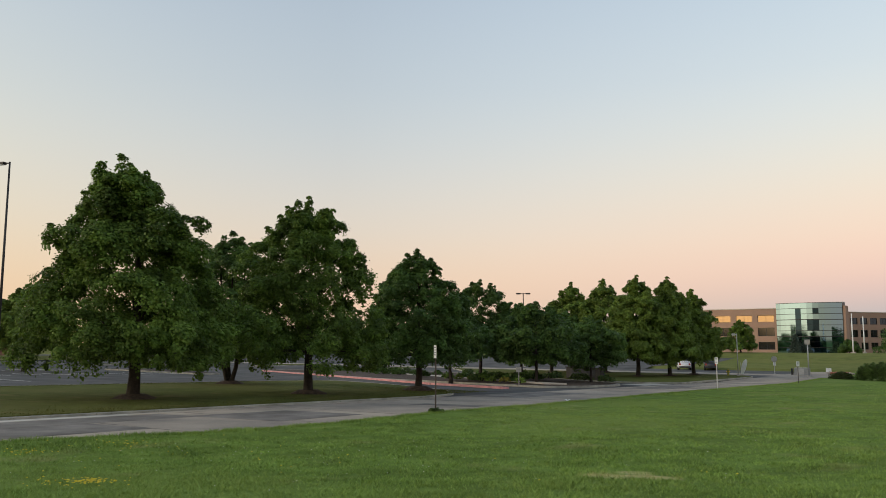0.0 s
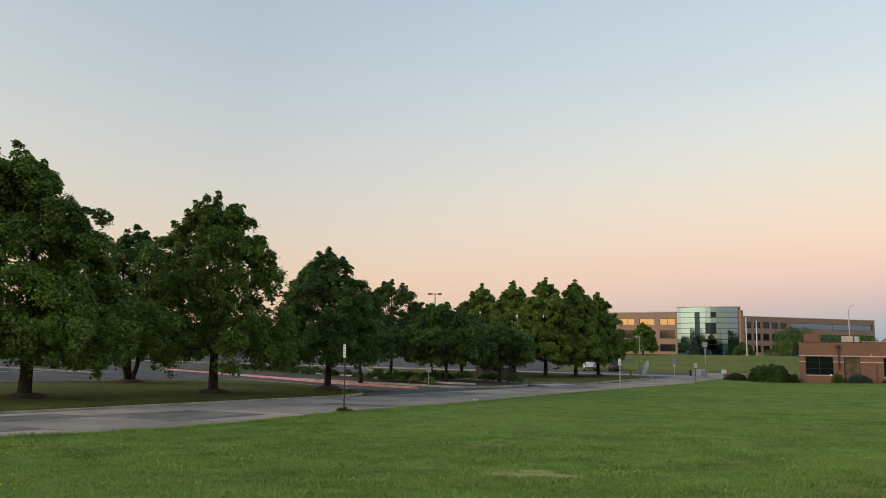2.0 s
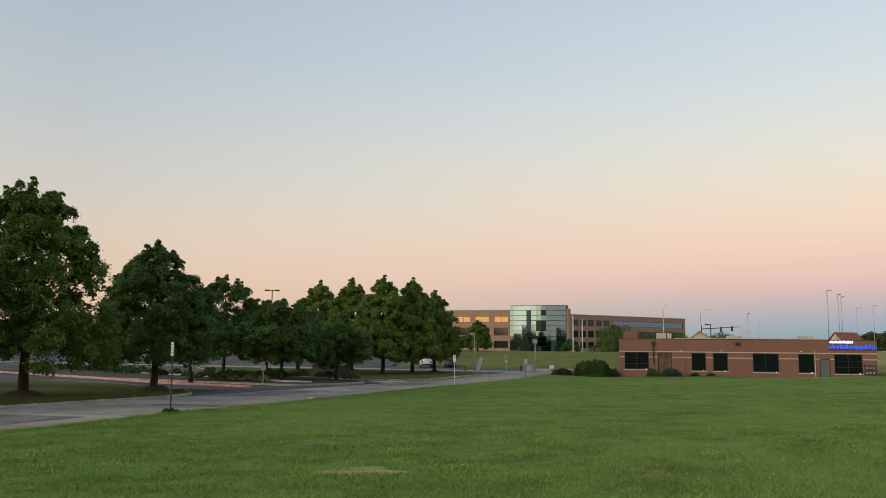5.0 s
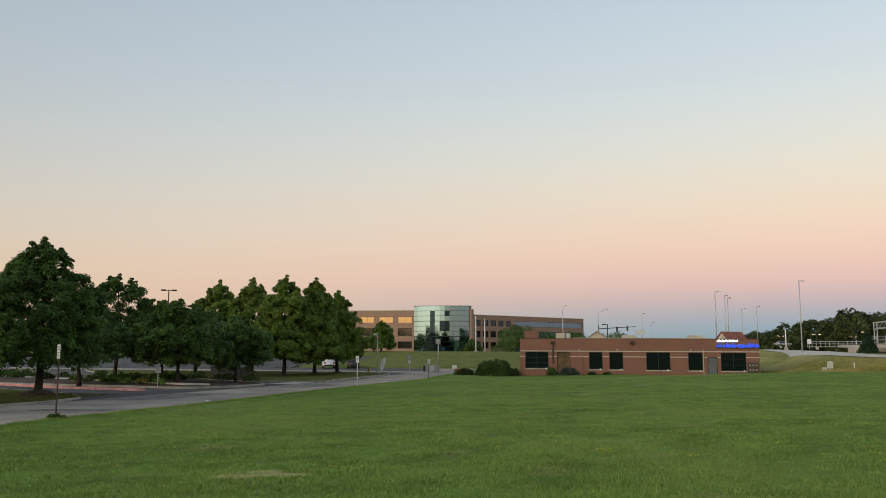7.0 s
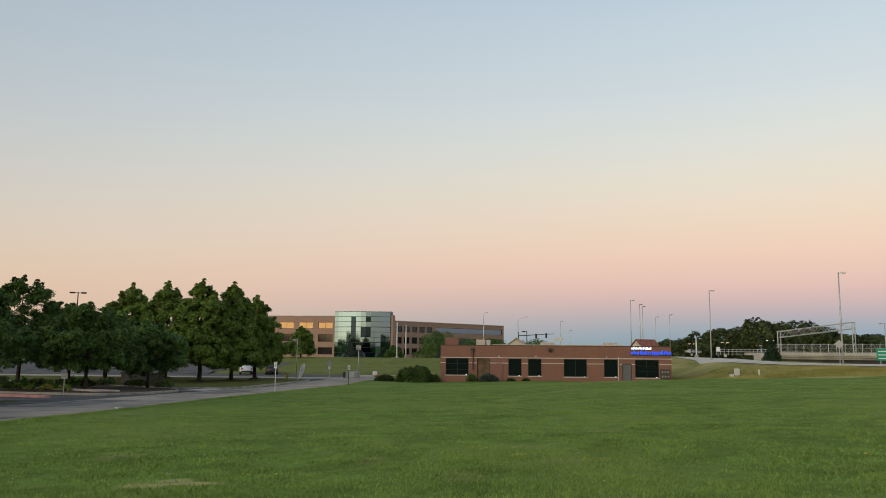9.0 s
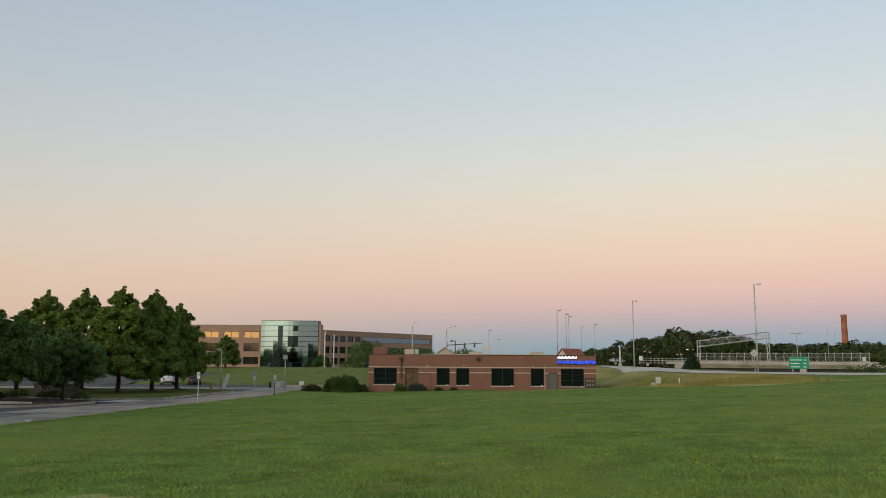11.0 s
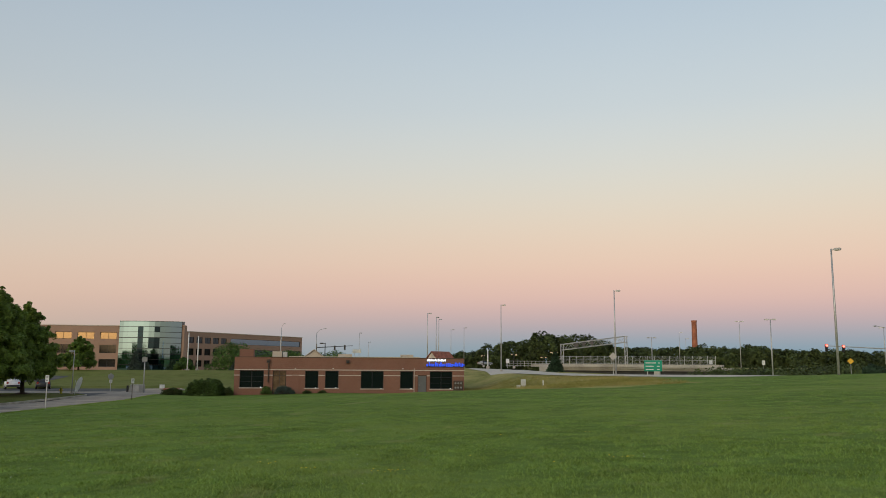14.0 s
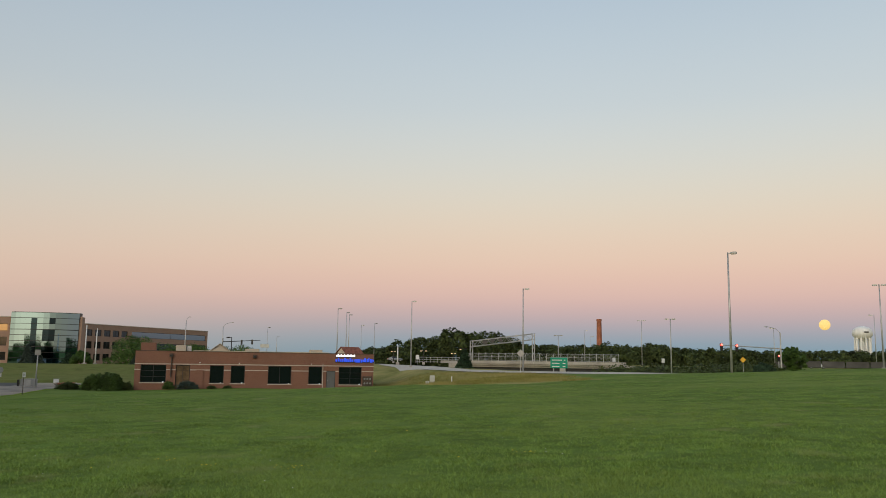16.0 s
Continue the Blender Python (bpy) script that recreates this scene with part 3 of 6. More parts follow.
# bay lines of the car park
lot_paint = tagged(new("bay_markings"), "faded white parking bay lines on the asphalt", "road marking", kind="structure")
for row_x in (-58, -72, -90, -108):
    for k in range(26):
        y = -18 + 2.75 * k
        if y > 30 and row_x == -58:
            continue
        part("bay_line", prism([(row_x - 2.6, y), (row_x + 2.6, y), (row_x + 2.6, y + 0.12), (row_x - 2.6, y + 0.12)], lambda x, yy: float(road_z(yy)) - 0.005, lambda x, yy: float(road_z(yy)) + 0.004), M["whitepaint"], lot_paint)


def rounded(points, r=2.0, n=5):
    """Round the corners of an outline."""
    out = []
    m = len(points)
    for i in range(m):
        p, a, b = Vector(points[i]), Vector(points[i - 1]), Vector(points[(i + 1) % m])
        u, v = (a - p), (b - p)
        k = min(r, u.length * 0.45, v.length * 0.45)
        s, e = p + u.normalized() * k, p + v.normalized() * k
        for j in range(n + 1):
            t = j / n
            q = s * (1 - t) ** 2 + p * 2 * t * (1 - t) + e * t * t
            out.append((q.x, q.y))
    return out


def inset(outline, d):
    """Shrink an anticlockwise outline by d."""
    out = []
    n = len(outline)
    for i in range(n):
        a, p, b = Vector(outline[i - 1]), Vector(outline[i]), Vector(outline[(i + 1) % n])
        t = (b - a).normalized()
        q = p + Vector((-t.y, t.x)) * d
        out.append((q.x, q.y))
    return out


def island(name, points, top, label, kerb=0.14, r=2.0):
    """A kerbed planting island: a bevelled concrete kerb ring and a filling."""
    ring = rounded(points, r)
    inner = inset(ring, 0.16)
    bm = bmesh.new()
    n = len(ring)
    zz = [float(road_z(p[1])) for p in ring]
    a = [bm.verts.new((p[0], p[1], z - 0.03)) for p, z in zip(ring, zz)]
    b = [bm.verts.new((p[0], p[1], z + kerb - 0.02)) for p, z in zip(ring, zz)]
    c = [bm.verts.new((p[0] * 0.85 + q[0] * 0.15, p[1] * 0.85 + q[1] * 0.15, z + kerb)) for p, q, z in zip(ring, inner, zz)]
    d = [bm.verts.new((p[0], p[1], z + kerb)) for p, z in zip(inner, zz)]
    e = [bm.verts.new((p[0], p[1], z - 0.03)) for p, z in zip(inner, zz)]
    for lo, hi in ((a, b), (b, c), (c, d), (d, e)):
        for i in range(n):
            bm.faces.new((lo[i], lo[(i + 1) % n], hi[(i + 1) % n], hi[i]))
    ob = part(name, bm, M["kerb"])
    tagged(ob, label, "kerbed island", kind="structure")
    fill = bmesh.new()
    cx, cy = sum(p[0] for p in inner) / n, sum(p[1] for p in inner) / n
    rings = []
    for f in (1.0, 0.93, 0.7, 0.35):
        rings.append([fill.verts.new((cx + (p[0] - cx) * f, cy + (p[1] - cy) * f, float(road_z(cy + (p[1] - cy) * f)) + kerb - 0.02 + 0.16 * (1 - f) ** 0.6)) for p in inner])
    for lo, hi in zip(rings, rings[1:]):
        for i in range(n):
            fill.faces.new((lo[i], lo[(i + 1) % n], hi[(i + 1) % n], hi[i]))
    fill.faces.new(rings[-1])
    part("planting", fill, top, ob, smooth=True)
    return ob


island("tree_island", [(ROAD_W, -60), (ROAD_W, 33.6), (-25.4, 36.6), (-28.4, 40.2), (-37, 45.2), (-46, 48.2), (-46.6, 40), (-46.6, -60)], M["verge"], "kerbed grass island with a row of large shade trees", kerb=0.1, r=3.0)
island("bed_island", [(-27.0, 50.4), (-25.6, 54.5), (-25.8, 60.2), (-27.5, 63.0), (-38.0, 72.0), (-60, 84.0), (-80, 76), (-78, 69.4), (-46, 54.4)], M["mulch"], "kerbed mulch bed with shrubs and young trees", r=1.5)
island("corner_island", [(ROAD_W, 68.5), (ROAD_W, 95.0), (-27.5, 99.5), (-70, 99.5), (-52, 80), (-30, 66.8)], M["verge"], "kerbed grass island at the junction with shade trees", r=3.0)
island("far_bed", [(-66, 50.5), (-65, 53.0), (-86, 57.5), (-88, 54)], M["mulch"], "pale kerbed planter bed in the car park", r=1.0)
for i, (x, y) in enumerate(((-118, 44), (-120, 78), (-100, 96), (-128, 20), (-150, 60), (-75, 90))):
    island("lot_bed", [(x + 2, y - 8), (x + 2, y + 8), (x - 2, y + 8), (x - 2, y - 8)], M["verge"], "kerbed grass strip between rows of parking bays", r=1.2)
# grass beyond the car park and beside the junction
sheet("far_verge", (-260, -165, -60, 121), lambda x, y: road_z(y) + 0.12 + 0 * x, M["verge"], "grass verge beyond the car park", "verge")

sheet("parking_lot_rear", (-230, -47, 118.4, 166), lambda x, y: np.maximum(-2.26 + 0.36 * ss(118.5, 121.6, y) + 0 * x, np.where(y > 121.6, land_z(x, y), -3.0) + 0.05), M["asphalt"], "grey asphalt of the car park's far end", "car park", step=1.5)

# red-painted fire-lane kerb along the entrance drive, in pieces
fire_lane = tagged(new("fire_lane_kerb"), "low kerb painted faded red along the entrance drive", "kerb", kind="structure")
lane = [(-77.0, 68.6), (-59.4, 60.3), (-45.7, 53.6), (-35.9, 48.5), (-28.3, 46.4)]
for (x0, y0), (x1, y1) in zip(lane, lane[1:]):
    n = max(1, int(math.hypot(x1 - x0, y1 - y0) / 3))
    for k in range(n):
        ax, ay, bx, by = (x0 + (x1 - x0) * (k + 0.01) / n, y0 + (y1 - y0) * (k + 0.01) / n, x0 + (x1 - x0) * (k + 0.99) / n, y0 + (y1 - y0) * (k + 0.99) / n)
        d = Vector((bx - ax, by - ay)).normalized() * 0.55
        part("kerb_piece", prism([(ax, ay), (bx, by), (bx - d.y, by + d.x), (ax - d.y, ay + d.x)], lambda x, y: float(road_z(y)) - 0.02, lambda x, y: float(road_z(y)) + 0.13, 0.03), M["redkerb"], fire_lane)

# gutter slabs along the road's west kerb
gutter = tagged(new("gutter"), "pale concrete gutter slabs along the kerb", "kerb", kind="structure")
for k, y in enumerate(np.arange(-20, 33, 3.0)):
    part("slab", prism([(ROAD_W + 0.004, y + 0.012), (ROAD_W + 0.62, y + 0.012), (ROAD_W + 0.62, y + 2.988), (ROAD_W + 0.004, y + 2.988)], lambda x, yy: float(road_z(yy)) - 0.02, lambda x, yy: float(road_top(x, yy)) + 0.014), M["path"] if y < 14 else M["road"], gutter)
# walk in front of the bed island
sheet("sidewalk", (-27.0, -24.7, 62.3, 68.2), lambda x, y: road_z(y) + 0.02 + 0 * x, M["path"], "pale concrete apron at the second drive", "pavement", step=2)
walk_bm = prism([(-29, 53.2), (-27.6, 54.2), (-58, 70.6), (-59, 69.2)], lambda x, y: float(road_z(y)) + 0.1, lambda x, y: float(road_z(y)) + 0.26)
tagged(part("footpath", walk_bm, M["path"]), "pale concrete footpath through the planting bed", "pavement", kind="structure")


# ---- trees ----
def leaf_mesh(c, up, fwd, s, single=False):
    """Leaf blades at c that face up and point fwd: folded kites, or plain triangles where they are far off."""
    n = len(c)
    up = up / (np.linalg.norm(up, axis=1)[:, None] + 1e-9)
    fwd = fwd - up * (fwd * up).sum(1)[:, None]
    fwd = fwd / (np.linalg.norm(fwd, axis=1)[:, None] + 1e-9)
    side = np.cross(up, fwd)
    s = s[:, None]
    if single:
        v = np.stack([c - fwd * s * 0.4 - side * s * 0.45, c - fwd * s * 0.4 + side * s * 0.45, c + fwd * s * 0.6], 1).reshape(-1, 3)
        return v, np.arange(3 * n).reshape(-1, 3)
    v = np.stack([c - fwd * s * 0.5, c + side * s * 0.42 - up * s * 0.1, c + fwd * s * 0.55 - up * s * 0.08, c - side * s * 0.42 - up * s * 0.1], 1).reshape(-1, 3)
    i = np.arange(n)[:, None] * 4
    return v, np.concatenate([i + np.array([0, 1, 2]), i + np.array([0, 2, 3])], 1).reshape(-1, 3)


def leaves_at(tips, per, spread, size, rng, flat=0.6, droop=0.25, outward=0.0, single=False):
    """Leaves scattered round branch tips. outward: how far they face away from the stem."""
    n = len(tips) * per
    off = np.clip(rng.normal(0, 1, (n, 3)), -1.7, 1.7)
    c = np.repeat(tips, per, 0) + off * (np.repeat(spread, per)[:, None] * np.array([1, 1, flat]))
    away = np.stack([c[:, 0], c[:, 1], np.zeros(n)], -1)
    away /= np.linalg.norm(away, axis=1)[:, None] + 1e-6
    up = away * outward + np.array([0, 0, 0.75]) + rng.normal(0, 0.5, (n, 3))
    fwd = rng.normal(0, 1, (n, 3)) - np.array([0, 0, droop])
    return leaf_mesh(c, up, fwd, size * rng.uniform(0.65, 1.3, n), single)


def tufts_at(centres, aims, radii, per, size, rng, single=False):
    """Leafy tufts: each a dome of leaves that overlap like shingles over its outer and upper face, with a few strays."""
    n = len(centres) * per
    aim, rad = np.repeat(aims, per, 0), np.repeat(radii, per)[:, None]
    u = rng.normal(0, 1, (n, 3))
    u /= np.linalg.norm(u, axis=1)[:, None]
    u = u + aim * 0.75
    u /= np.linalg.norm(u, axis=1)[:, None]
    reach = rng.uniform(0.45, 1.0, (n, 1)) ** 0.6 * np.where(rng.uniform(0, 1, (n, 1)) < 0.08, 1.35, 1.0)
    c = np.repeat(centres, per, 0) + u * rad * reach * np.array([1, 1, 0.85])
    up = u * 0.75 + np.array([0, 0, 0.6]) + rng.normal(0, 0.38, (n, 3))
    fwd = aim * 0.6 + rng.normal(0, 0.55, (n, 3)) - np.array([0, 0, 0.75])
    return leaf_mesh(c, up, fwd, size * rng.uniform(0.65, 1.3, n), single)


def crown_tips(rng, n, bottom, top, radius, profile, gaps=0.0, lobes=5, rag=0.2, core=0.10):
    """Points through a crown, thickest near its uneven outer face."""
    ph = rng.uniform(0, 6.28, (lobes, 2))
    hs = rng.uniform(0, 1, (n * 4,))
    an = rng.uniform(0, 2 * math.pi, n * 4)
    env = profile(hs)
    lump = sum(np.sin((k + 1) * an + ph[k, 0] + 5.0 * hs * (1 + 0.4 * k) + ph[k, 1]) / (k + 1.5) for k in range(lobes))
    env = env * (1 + rag * lump)
    r = radius * env * np.sqrt(rng.uniform(core, 1.0, n * 4)) * rng.uniform(0.9, 1.04, n * 4)
    keep = rng.uniform(0, 1, n * 4) < np.clip(env * 0.7 + 0.32, 0, 1)
    p = np.stack([r * np.cos(an), r * np.sin(an), bottom + (top - bottom) * hs], -1)
    if gaps:
        g = np.sin(p[:, 0] * 2.1 + ph[0, 0]) * np.sin(p[:, 1] * 1.9 + ph[1, 0]) * np.sin(p[:, 2] * 2.3 + ph[2, 0])
        keep &= (g > -1 + gaps) | (rng.uniform(0, 1, len(g)) < 0.15)
    return p[keep][:n]


PROFILES = {
    "linden": lambda h: np.interp(h, [0, 0.06, 0.15, 0.3, 0.42, 0.55, 0.72, 0.79, 0.88, 0.95, 1.0], [0.74, 0.95, 1.0, 0.95, 0.80, 0.70, 0.66, 0.48, 0.33, 0.22, 0.12]),
    "tall": lambda h: np.interp(h, [0, 0.06, 0.2, 0.35, 0.55, 0.7, 0.82, 0.93, 1.0], [0.7, 0.92, 1.0, 0.95, 0.82, 0.66, 0.54, 0.34, 0.12]),
    "cone": lambda h: np.interp(h, [0, 0.06, 0.2, 0.45, 0.68, 0.84, 0.94, 1.0], [0.78, 0.97, 1.0, 0.92, 0.70, 0.46, 0.28, 0.1]),
    "round": lambda h: np.interp(h, [0, 0.1, 0.3, 0.55, 0.75, 0.9, 1.0], [0.5, 0.82, 1.0, 0.98, 0.8, 0.52, 0.2]),
    "vase": lambda h: np.interp(h, [0, 0.15, 0.4, 0.65, 0.85, 1.0], [0.3, 0.6, 0.9, 1.0, 0.8, 0.35]),
}


def tree(name, place, height, radius, clear, profile, leaf, seed, label, tufts=700, per=80, leaf_size=0.13, tuft=0.42, trunk=0.2, stems=1, gaps=0.35, group="", mulch=True, rag=0.2, shift=(0.0, 0.0), single=False):
    """Tapered trunk with root flare, limbs that reach into the crown, and a crown of leafy tufts over its uneven face."""
    rng = np.random.default_rng(seed)
    x, y = place
    ob = thing(name, (x, y, place_z(x, y)), label, "tree", group)
    prof = PROFILES[profile]
    rim = radius - tuft * 0.7
    # boughs stand out of the crown's face as domes with dark clefts between them; tufts cover each dome
    each = 6
    swell = 0.16 * radius + 0.3
    limbs = crown_tips(rng, max(24, tufts // each), clear + swell * 0.2, height - swell * 1.1, radius - swell * 0.75, prof, gaps, rag=rag, core=0.5)
    up = np.clip((limbs[:, 2:3] - clear) / (height - clear), 0, 1)
    face = np.concatenate([limbs[:, :2], np.zeros((len(limbs), 1))], 1)
    face /= np.linalg.norm(face, axis=1)[:, None] + 0.3
    face = np.repeat(face + np.array([0, 0, 0.2]) + up * np.array([0, 0, 0.8]), each, 0)
    dome = rng.normal(0, 1, (len(face), 3))
    dome = dome / np.linalg.norm(dome, axis=1)[:, None] + face * 0.8
    dome /= np.linalg.norm(dome, axis=1)[:, None]
    girth = np.repeat(swell * rng.uniform(0.6, 1.15, len(limbs)) * (1 - 0.62 * up[:, 0]), each)[:, None]
    boughs = np.repeat(limbs, each, 0) + dome * girth * rng.uniform(0.55, 1.0, (len(face), 1)) * np.array([1, 1, 0.75])
    inner = crown_tips(rng, tufts // 3, clear + tuft * 0.7, height - 0.2 * (height - clear), rim * 0.86, prof, 0.0, rag=rag)
    # the leader and the steep shoots beside it: tapering spires that make the pointed, uneven top of the crown
    spires, steps = max(11, tufts // 40), 8
    hh = np.concatenate([[1.0, 0.97, 0.95, 0.92], rng.uniform(0.6, 0.95, spires - 4)])
    rr = prof(hh) * rim * rng.uniform(0.55, 1.0, spires)
    rr[0] = 0.0
    aa = np.arange(spires) * 2.4 + rng.uniform(-0.4, 0.4, spires)
    down = np.tile(np.linspace(0, 1, steps), spires)
    tops = np.repeat(np.stack([rr * np.cos(aa), rr * np.sin(aa), clear + (height - 0.4 * tuft - clear) * hh], -1), steps, 0)
    run = np.repeat(rng.uniform(0.11, 0.19, spires), steps) * (height - clear)
    lead = tops * np.stack([1 - 0.25 * down, 1 - 0.25 * down, np.ones(len(down))], -1) - np.stack([0 * run, 0 * run, down * run], -1)
    lead += rng.normal(0, 1, lead.shape) * (0.1 + 0.26 * down[:, None]) * tuft
    k = len(lead)
    cs = np.concatenate([boughs, inner, lead])
    high = np.clip((cs[:, 2] - clear) / (height - clear), 0, 1)[:, None]
    out = np.concatenate([cs[:, :2], np.zeros((len(cs), 1))], 1)
    out /= np.linalg.norm(out, axis=1)[:, None] + 0.3
    aims = out * (1.0 - 0.4 * high) + np.array([0, 0, 1.0]) * (0.25 + 0.9 * high) + rng.normal(0, 0.25, (len(cs), 3))
    aims /= np.linalg.norm(aims, axis=1)[:, None]
    size = tuft * rng.uniform(0.55, 1.35, len(cs)) * (1 - 0.4 * high[:, 0] ** 2)
    size[-k:] = tuft * (0.42 + 0.62 * down) * rng.uniform(0.8, 1.2, k)
    aims[-k:] = aims[-k:] * 0.4 + np.array([0, 0, 0.8])
    v, f = tufts_at(cs, aims, size, per, leaf_size, rng, single)
    v[:, :2] += np.array(shift) * (v[:, 2:3] / height)
    bm = bmesh.new()
    for s in range(stems):
        lean = Vector((0, 0, 0)) if stems == 1 else Vector((math.cos(2.1 * s + 0.4), math.sin(2.1 * s + 0.4), 0)) * 0.09 * height
        base = lean * 0.12
        wob = Vector(rng.normal(0, 0.05, 3)) * 1.0
        wob.z = 0
        pts = [base - Vector((0, 0, 0.2)), base + lean * 0.1 + Vector((0, 0, 0.22)), base + lean * 0.35 + wob + Vector((0, 0, clear * 0.7)), base + lean * 0.7 - wob + Vector((0, 0, height * 0.45)), base + lean + Vector((0, 0, height * 0.9))]
        k = trunk / math.sqrt(stems)
        tube(bm, pts, [k * 1.55, k * 1.05, k * 0.9, k * 0.55, 0.02], 9)
    # limbs: each runs from the stem up and out to the middle of a share of the crown
    for i in range(0, len(limbs), max(1, len(limbs) // 16)):
        t = Vector(limbs[i])
        out = math.hypot(t.x, t.y)
        z0 = max(clear + 0.6, t.z - 0.75 * out - 0.4)
        t.z = max(t.z, z0)
        mid = Vector((t.x * 0.5, t.y * 0.5, (z0 + t.z) / 2 + 0.05))
        w = trunk * 0.26 * (1 - 0.6 * z0 / height)
        tube(bm, [(0, 0, z0), mid, t], [w, w * 0.6, 0.012], 5, False)
    part("trunk", bm, M["bark"], ob, smooth=True)
    raw("crown", v, f, leaf, ob)
    if mulch:
        mb = bmesh.new()
        n = 14
        lo = [mb.verts.new((math.cos(6.283 * i / n) * (1.0 + 0.12 * math.sin(i * 2.7)), math.sin(6.283 * i / n) * (1.0 + 0.12 * math.cos(i * 1.9)), -0.06)) for i in range(n)]
        hi = [mb.verts.new((math.cos(6.283 * i / n) * 0.45, math.sin(6.283 * i / n) * 0.5, 0.16)) for i in range(n)]
        for i in range(n):
            mb.faces.new((lo[i], lo[(i + 1) % n], hi[(i + 1) % n], hi[i]))
        mb.faces.new(hi)
        part("mulch_ring", mb, M["mulch"], ob, "dark bark mulch mound", smooth=True)
    return ob


def place_z(x, y):
    if x < ROAD_E and y < 121:
        return float(road_z(y)) + (0.2 if x < ROAD_W else 0.0)
    return float(land_z(x, y))


ISLAND, BED, CORNER = "island shade trees", "bed trees", "corner lindens"
tree("linden_tree", (-29.9, 19.9), 10.2, 4.6, 1.2, "linden", M["leaf"], 7, "large pyramidal green linden in a mulch ring on the grass island", 1060, 104, 0.118, 0.42, 0.26, group=ISLAND, rag=0.24, gaps=0.6, shift=(-0.6, -0.65))
tree("linden_tree", (-28.9, 28.9), 9.9, 4.6, 1.4, "tall", M["leaf"], 12, "tall broad green linden with gaps showing branches", 900, 100, 0.118, 0.40, 0.23, gaps=0.65, group=ISLAND, rag=0.22, shift=(-0.1, -0.1))
tree("linden_tree", (-28.7, 37.6), 8.2, 3.7, 1.3, "cone", M["leaf2"], 13, "dark green cone-shaped shade tree beside the drive", 760, 80, 0.125, 0.38, 0.2, group=ISLAND, gaps=0.3, rag=0.15, shift=(-0.1, -0.1))
tree("multi_stem_tree", (-41.5, 34.4), 9.8, 4.3, 1.5, "tall", M["leaf2"], 14, "multi-stemmed green tree standing in mulch at the car park edge", 640, 72, 0.15, 0.45, 0.26, stems=3, gaps=0.4)
tree("maple_tree", (-38.7, 59.6), 8.7, 3.3, 2.2, "vase", M["leaf2"], 15, "spreading dark green tree with sky showing through its crown", 400, 60, 0.16, 0.42, 0.16, gaps=0.6, mulch=False)
tree("maple_tree", (-36.8, 52.4), 6.7, 3.5, 1.5, "round", M["leaf2"], 16, "young green tree in the mulch bed by the drive", 400, 56, 0.16, 0.4, 0.13, mulch=False, group=BED)
tree("ornamental_tree", (-30.8, 55.4), 6.3, 3.7, 1.5, "round", M["leaf2"], 17, "small round-headed dark green tree in the mulch bed", 420, 56, 0.17, 0.4, 0.13, gaps=0.2, mulch=False, group=BED)
tree("ornamental_tree", (-29.5, 62.4), 5.6, 3.4, 1.2, "round", M["leaf2"], 18, "small bushy dark green tree beside the stone sign wall", 380, 56, 0.17, 0.4, 0.11, gaps=0.2, mulch=False, group=BED)
tree("ornamental_tree", (-34.9, 60.2), 6.6, 4.0, 1.5, "round", M["leaf2"], 19, "small round dark green tree behind the footpath", 400, 56, 0.17, 0.42, 0.13, gaps=0.2, mulch=False, group=BED)
tree("ornamental_tree", (-38.5, 72.5), 7.1, 4.3, 1.5, "round", M["leaf2"], 20, "round dark green tree at the back of the bed", 360, 60, 0.24, 0.48, 0.14, gaps=0.2, mulch=False, group=BED, single=True)
tree("ornamental_tree", (-45.5, 78.5), 7.6, 4.6, 1.5, "round", M["leaf2"], 21, "round dark green tree at the back of the bed", 360, 60, 0.24, 0.48, 0.14, gaps=0.2, mulch=False, group=BED, single=True)
tree("linden_tree", (-33.7, 83.0), 10.9, 4.3, 1.5, "cone", M["leaf3"], 22, "tall yellow-green conical linden on the corner island", 680, 70, 0.22, 0.46, 0.24, group=CORNER, rag=0.15, single=True)
tree("linden_tree", (-31.8, 87.4), 11.0, 4.0, 1.5, "cone", M["leaf3"], 23, "tall conical green linden on the corner island", 640, 70, 0.22, 0.46, 0.23, group=CORNER, rag=0.15, single=True)
tree("linden_tree", (-31.2, 93.6), 9.9, 3.7, 1.5, "cone", M["leaf3"], 24, "tall conical green linden at the junction", 600, 70, 0.22, 0.46, 0.23, group=CORNER, rag=0.15, single=True)
tree("linden_tree", (-42.2, 93.5), 11.7, 4.7, 1.8, "cone", M["leaf3"], 25, "tall conical green linden standing behind the corner row", 560, 60, 0.25, 0.52, 0.24, group=CORNER, rag=0.13, single=True)
tree("linden_tree", (-47.5, 95.0), 11.5, 4.9, 1.8, "cone", M["leaf3"], 26, "tall conical green linden with an airy top", 520, 60, 0.25, 0.52, 0.24, gaps=0.5, group=CORNER, rag=0.15, single=True)
tree("linden_tree", (-46.5, 87.5), 7.8, 3.4, 2.0, "round", M["leaf3"], 27, "yellow-green linden behind the planting bed", 380, 60, 0.25, 0.48, 0.22, group=CORNER, rag=0.13, single=True)


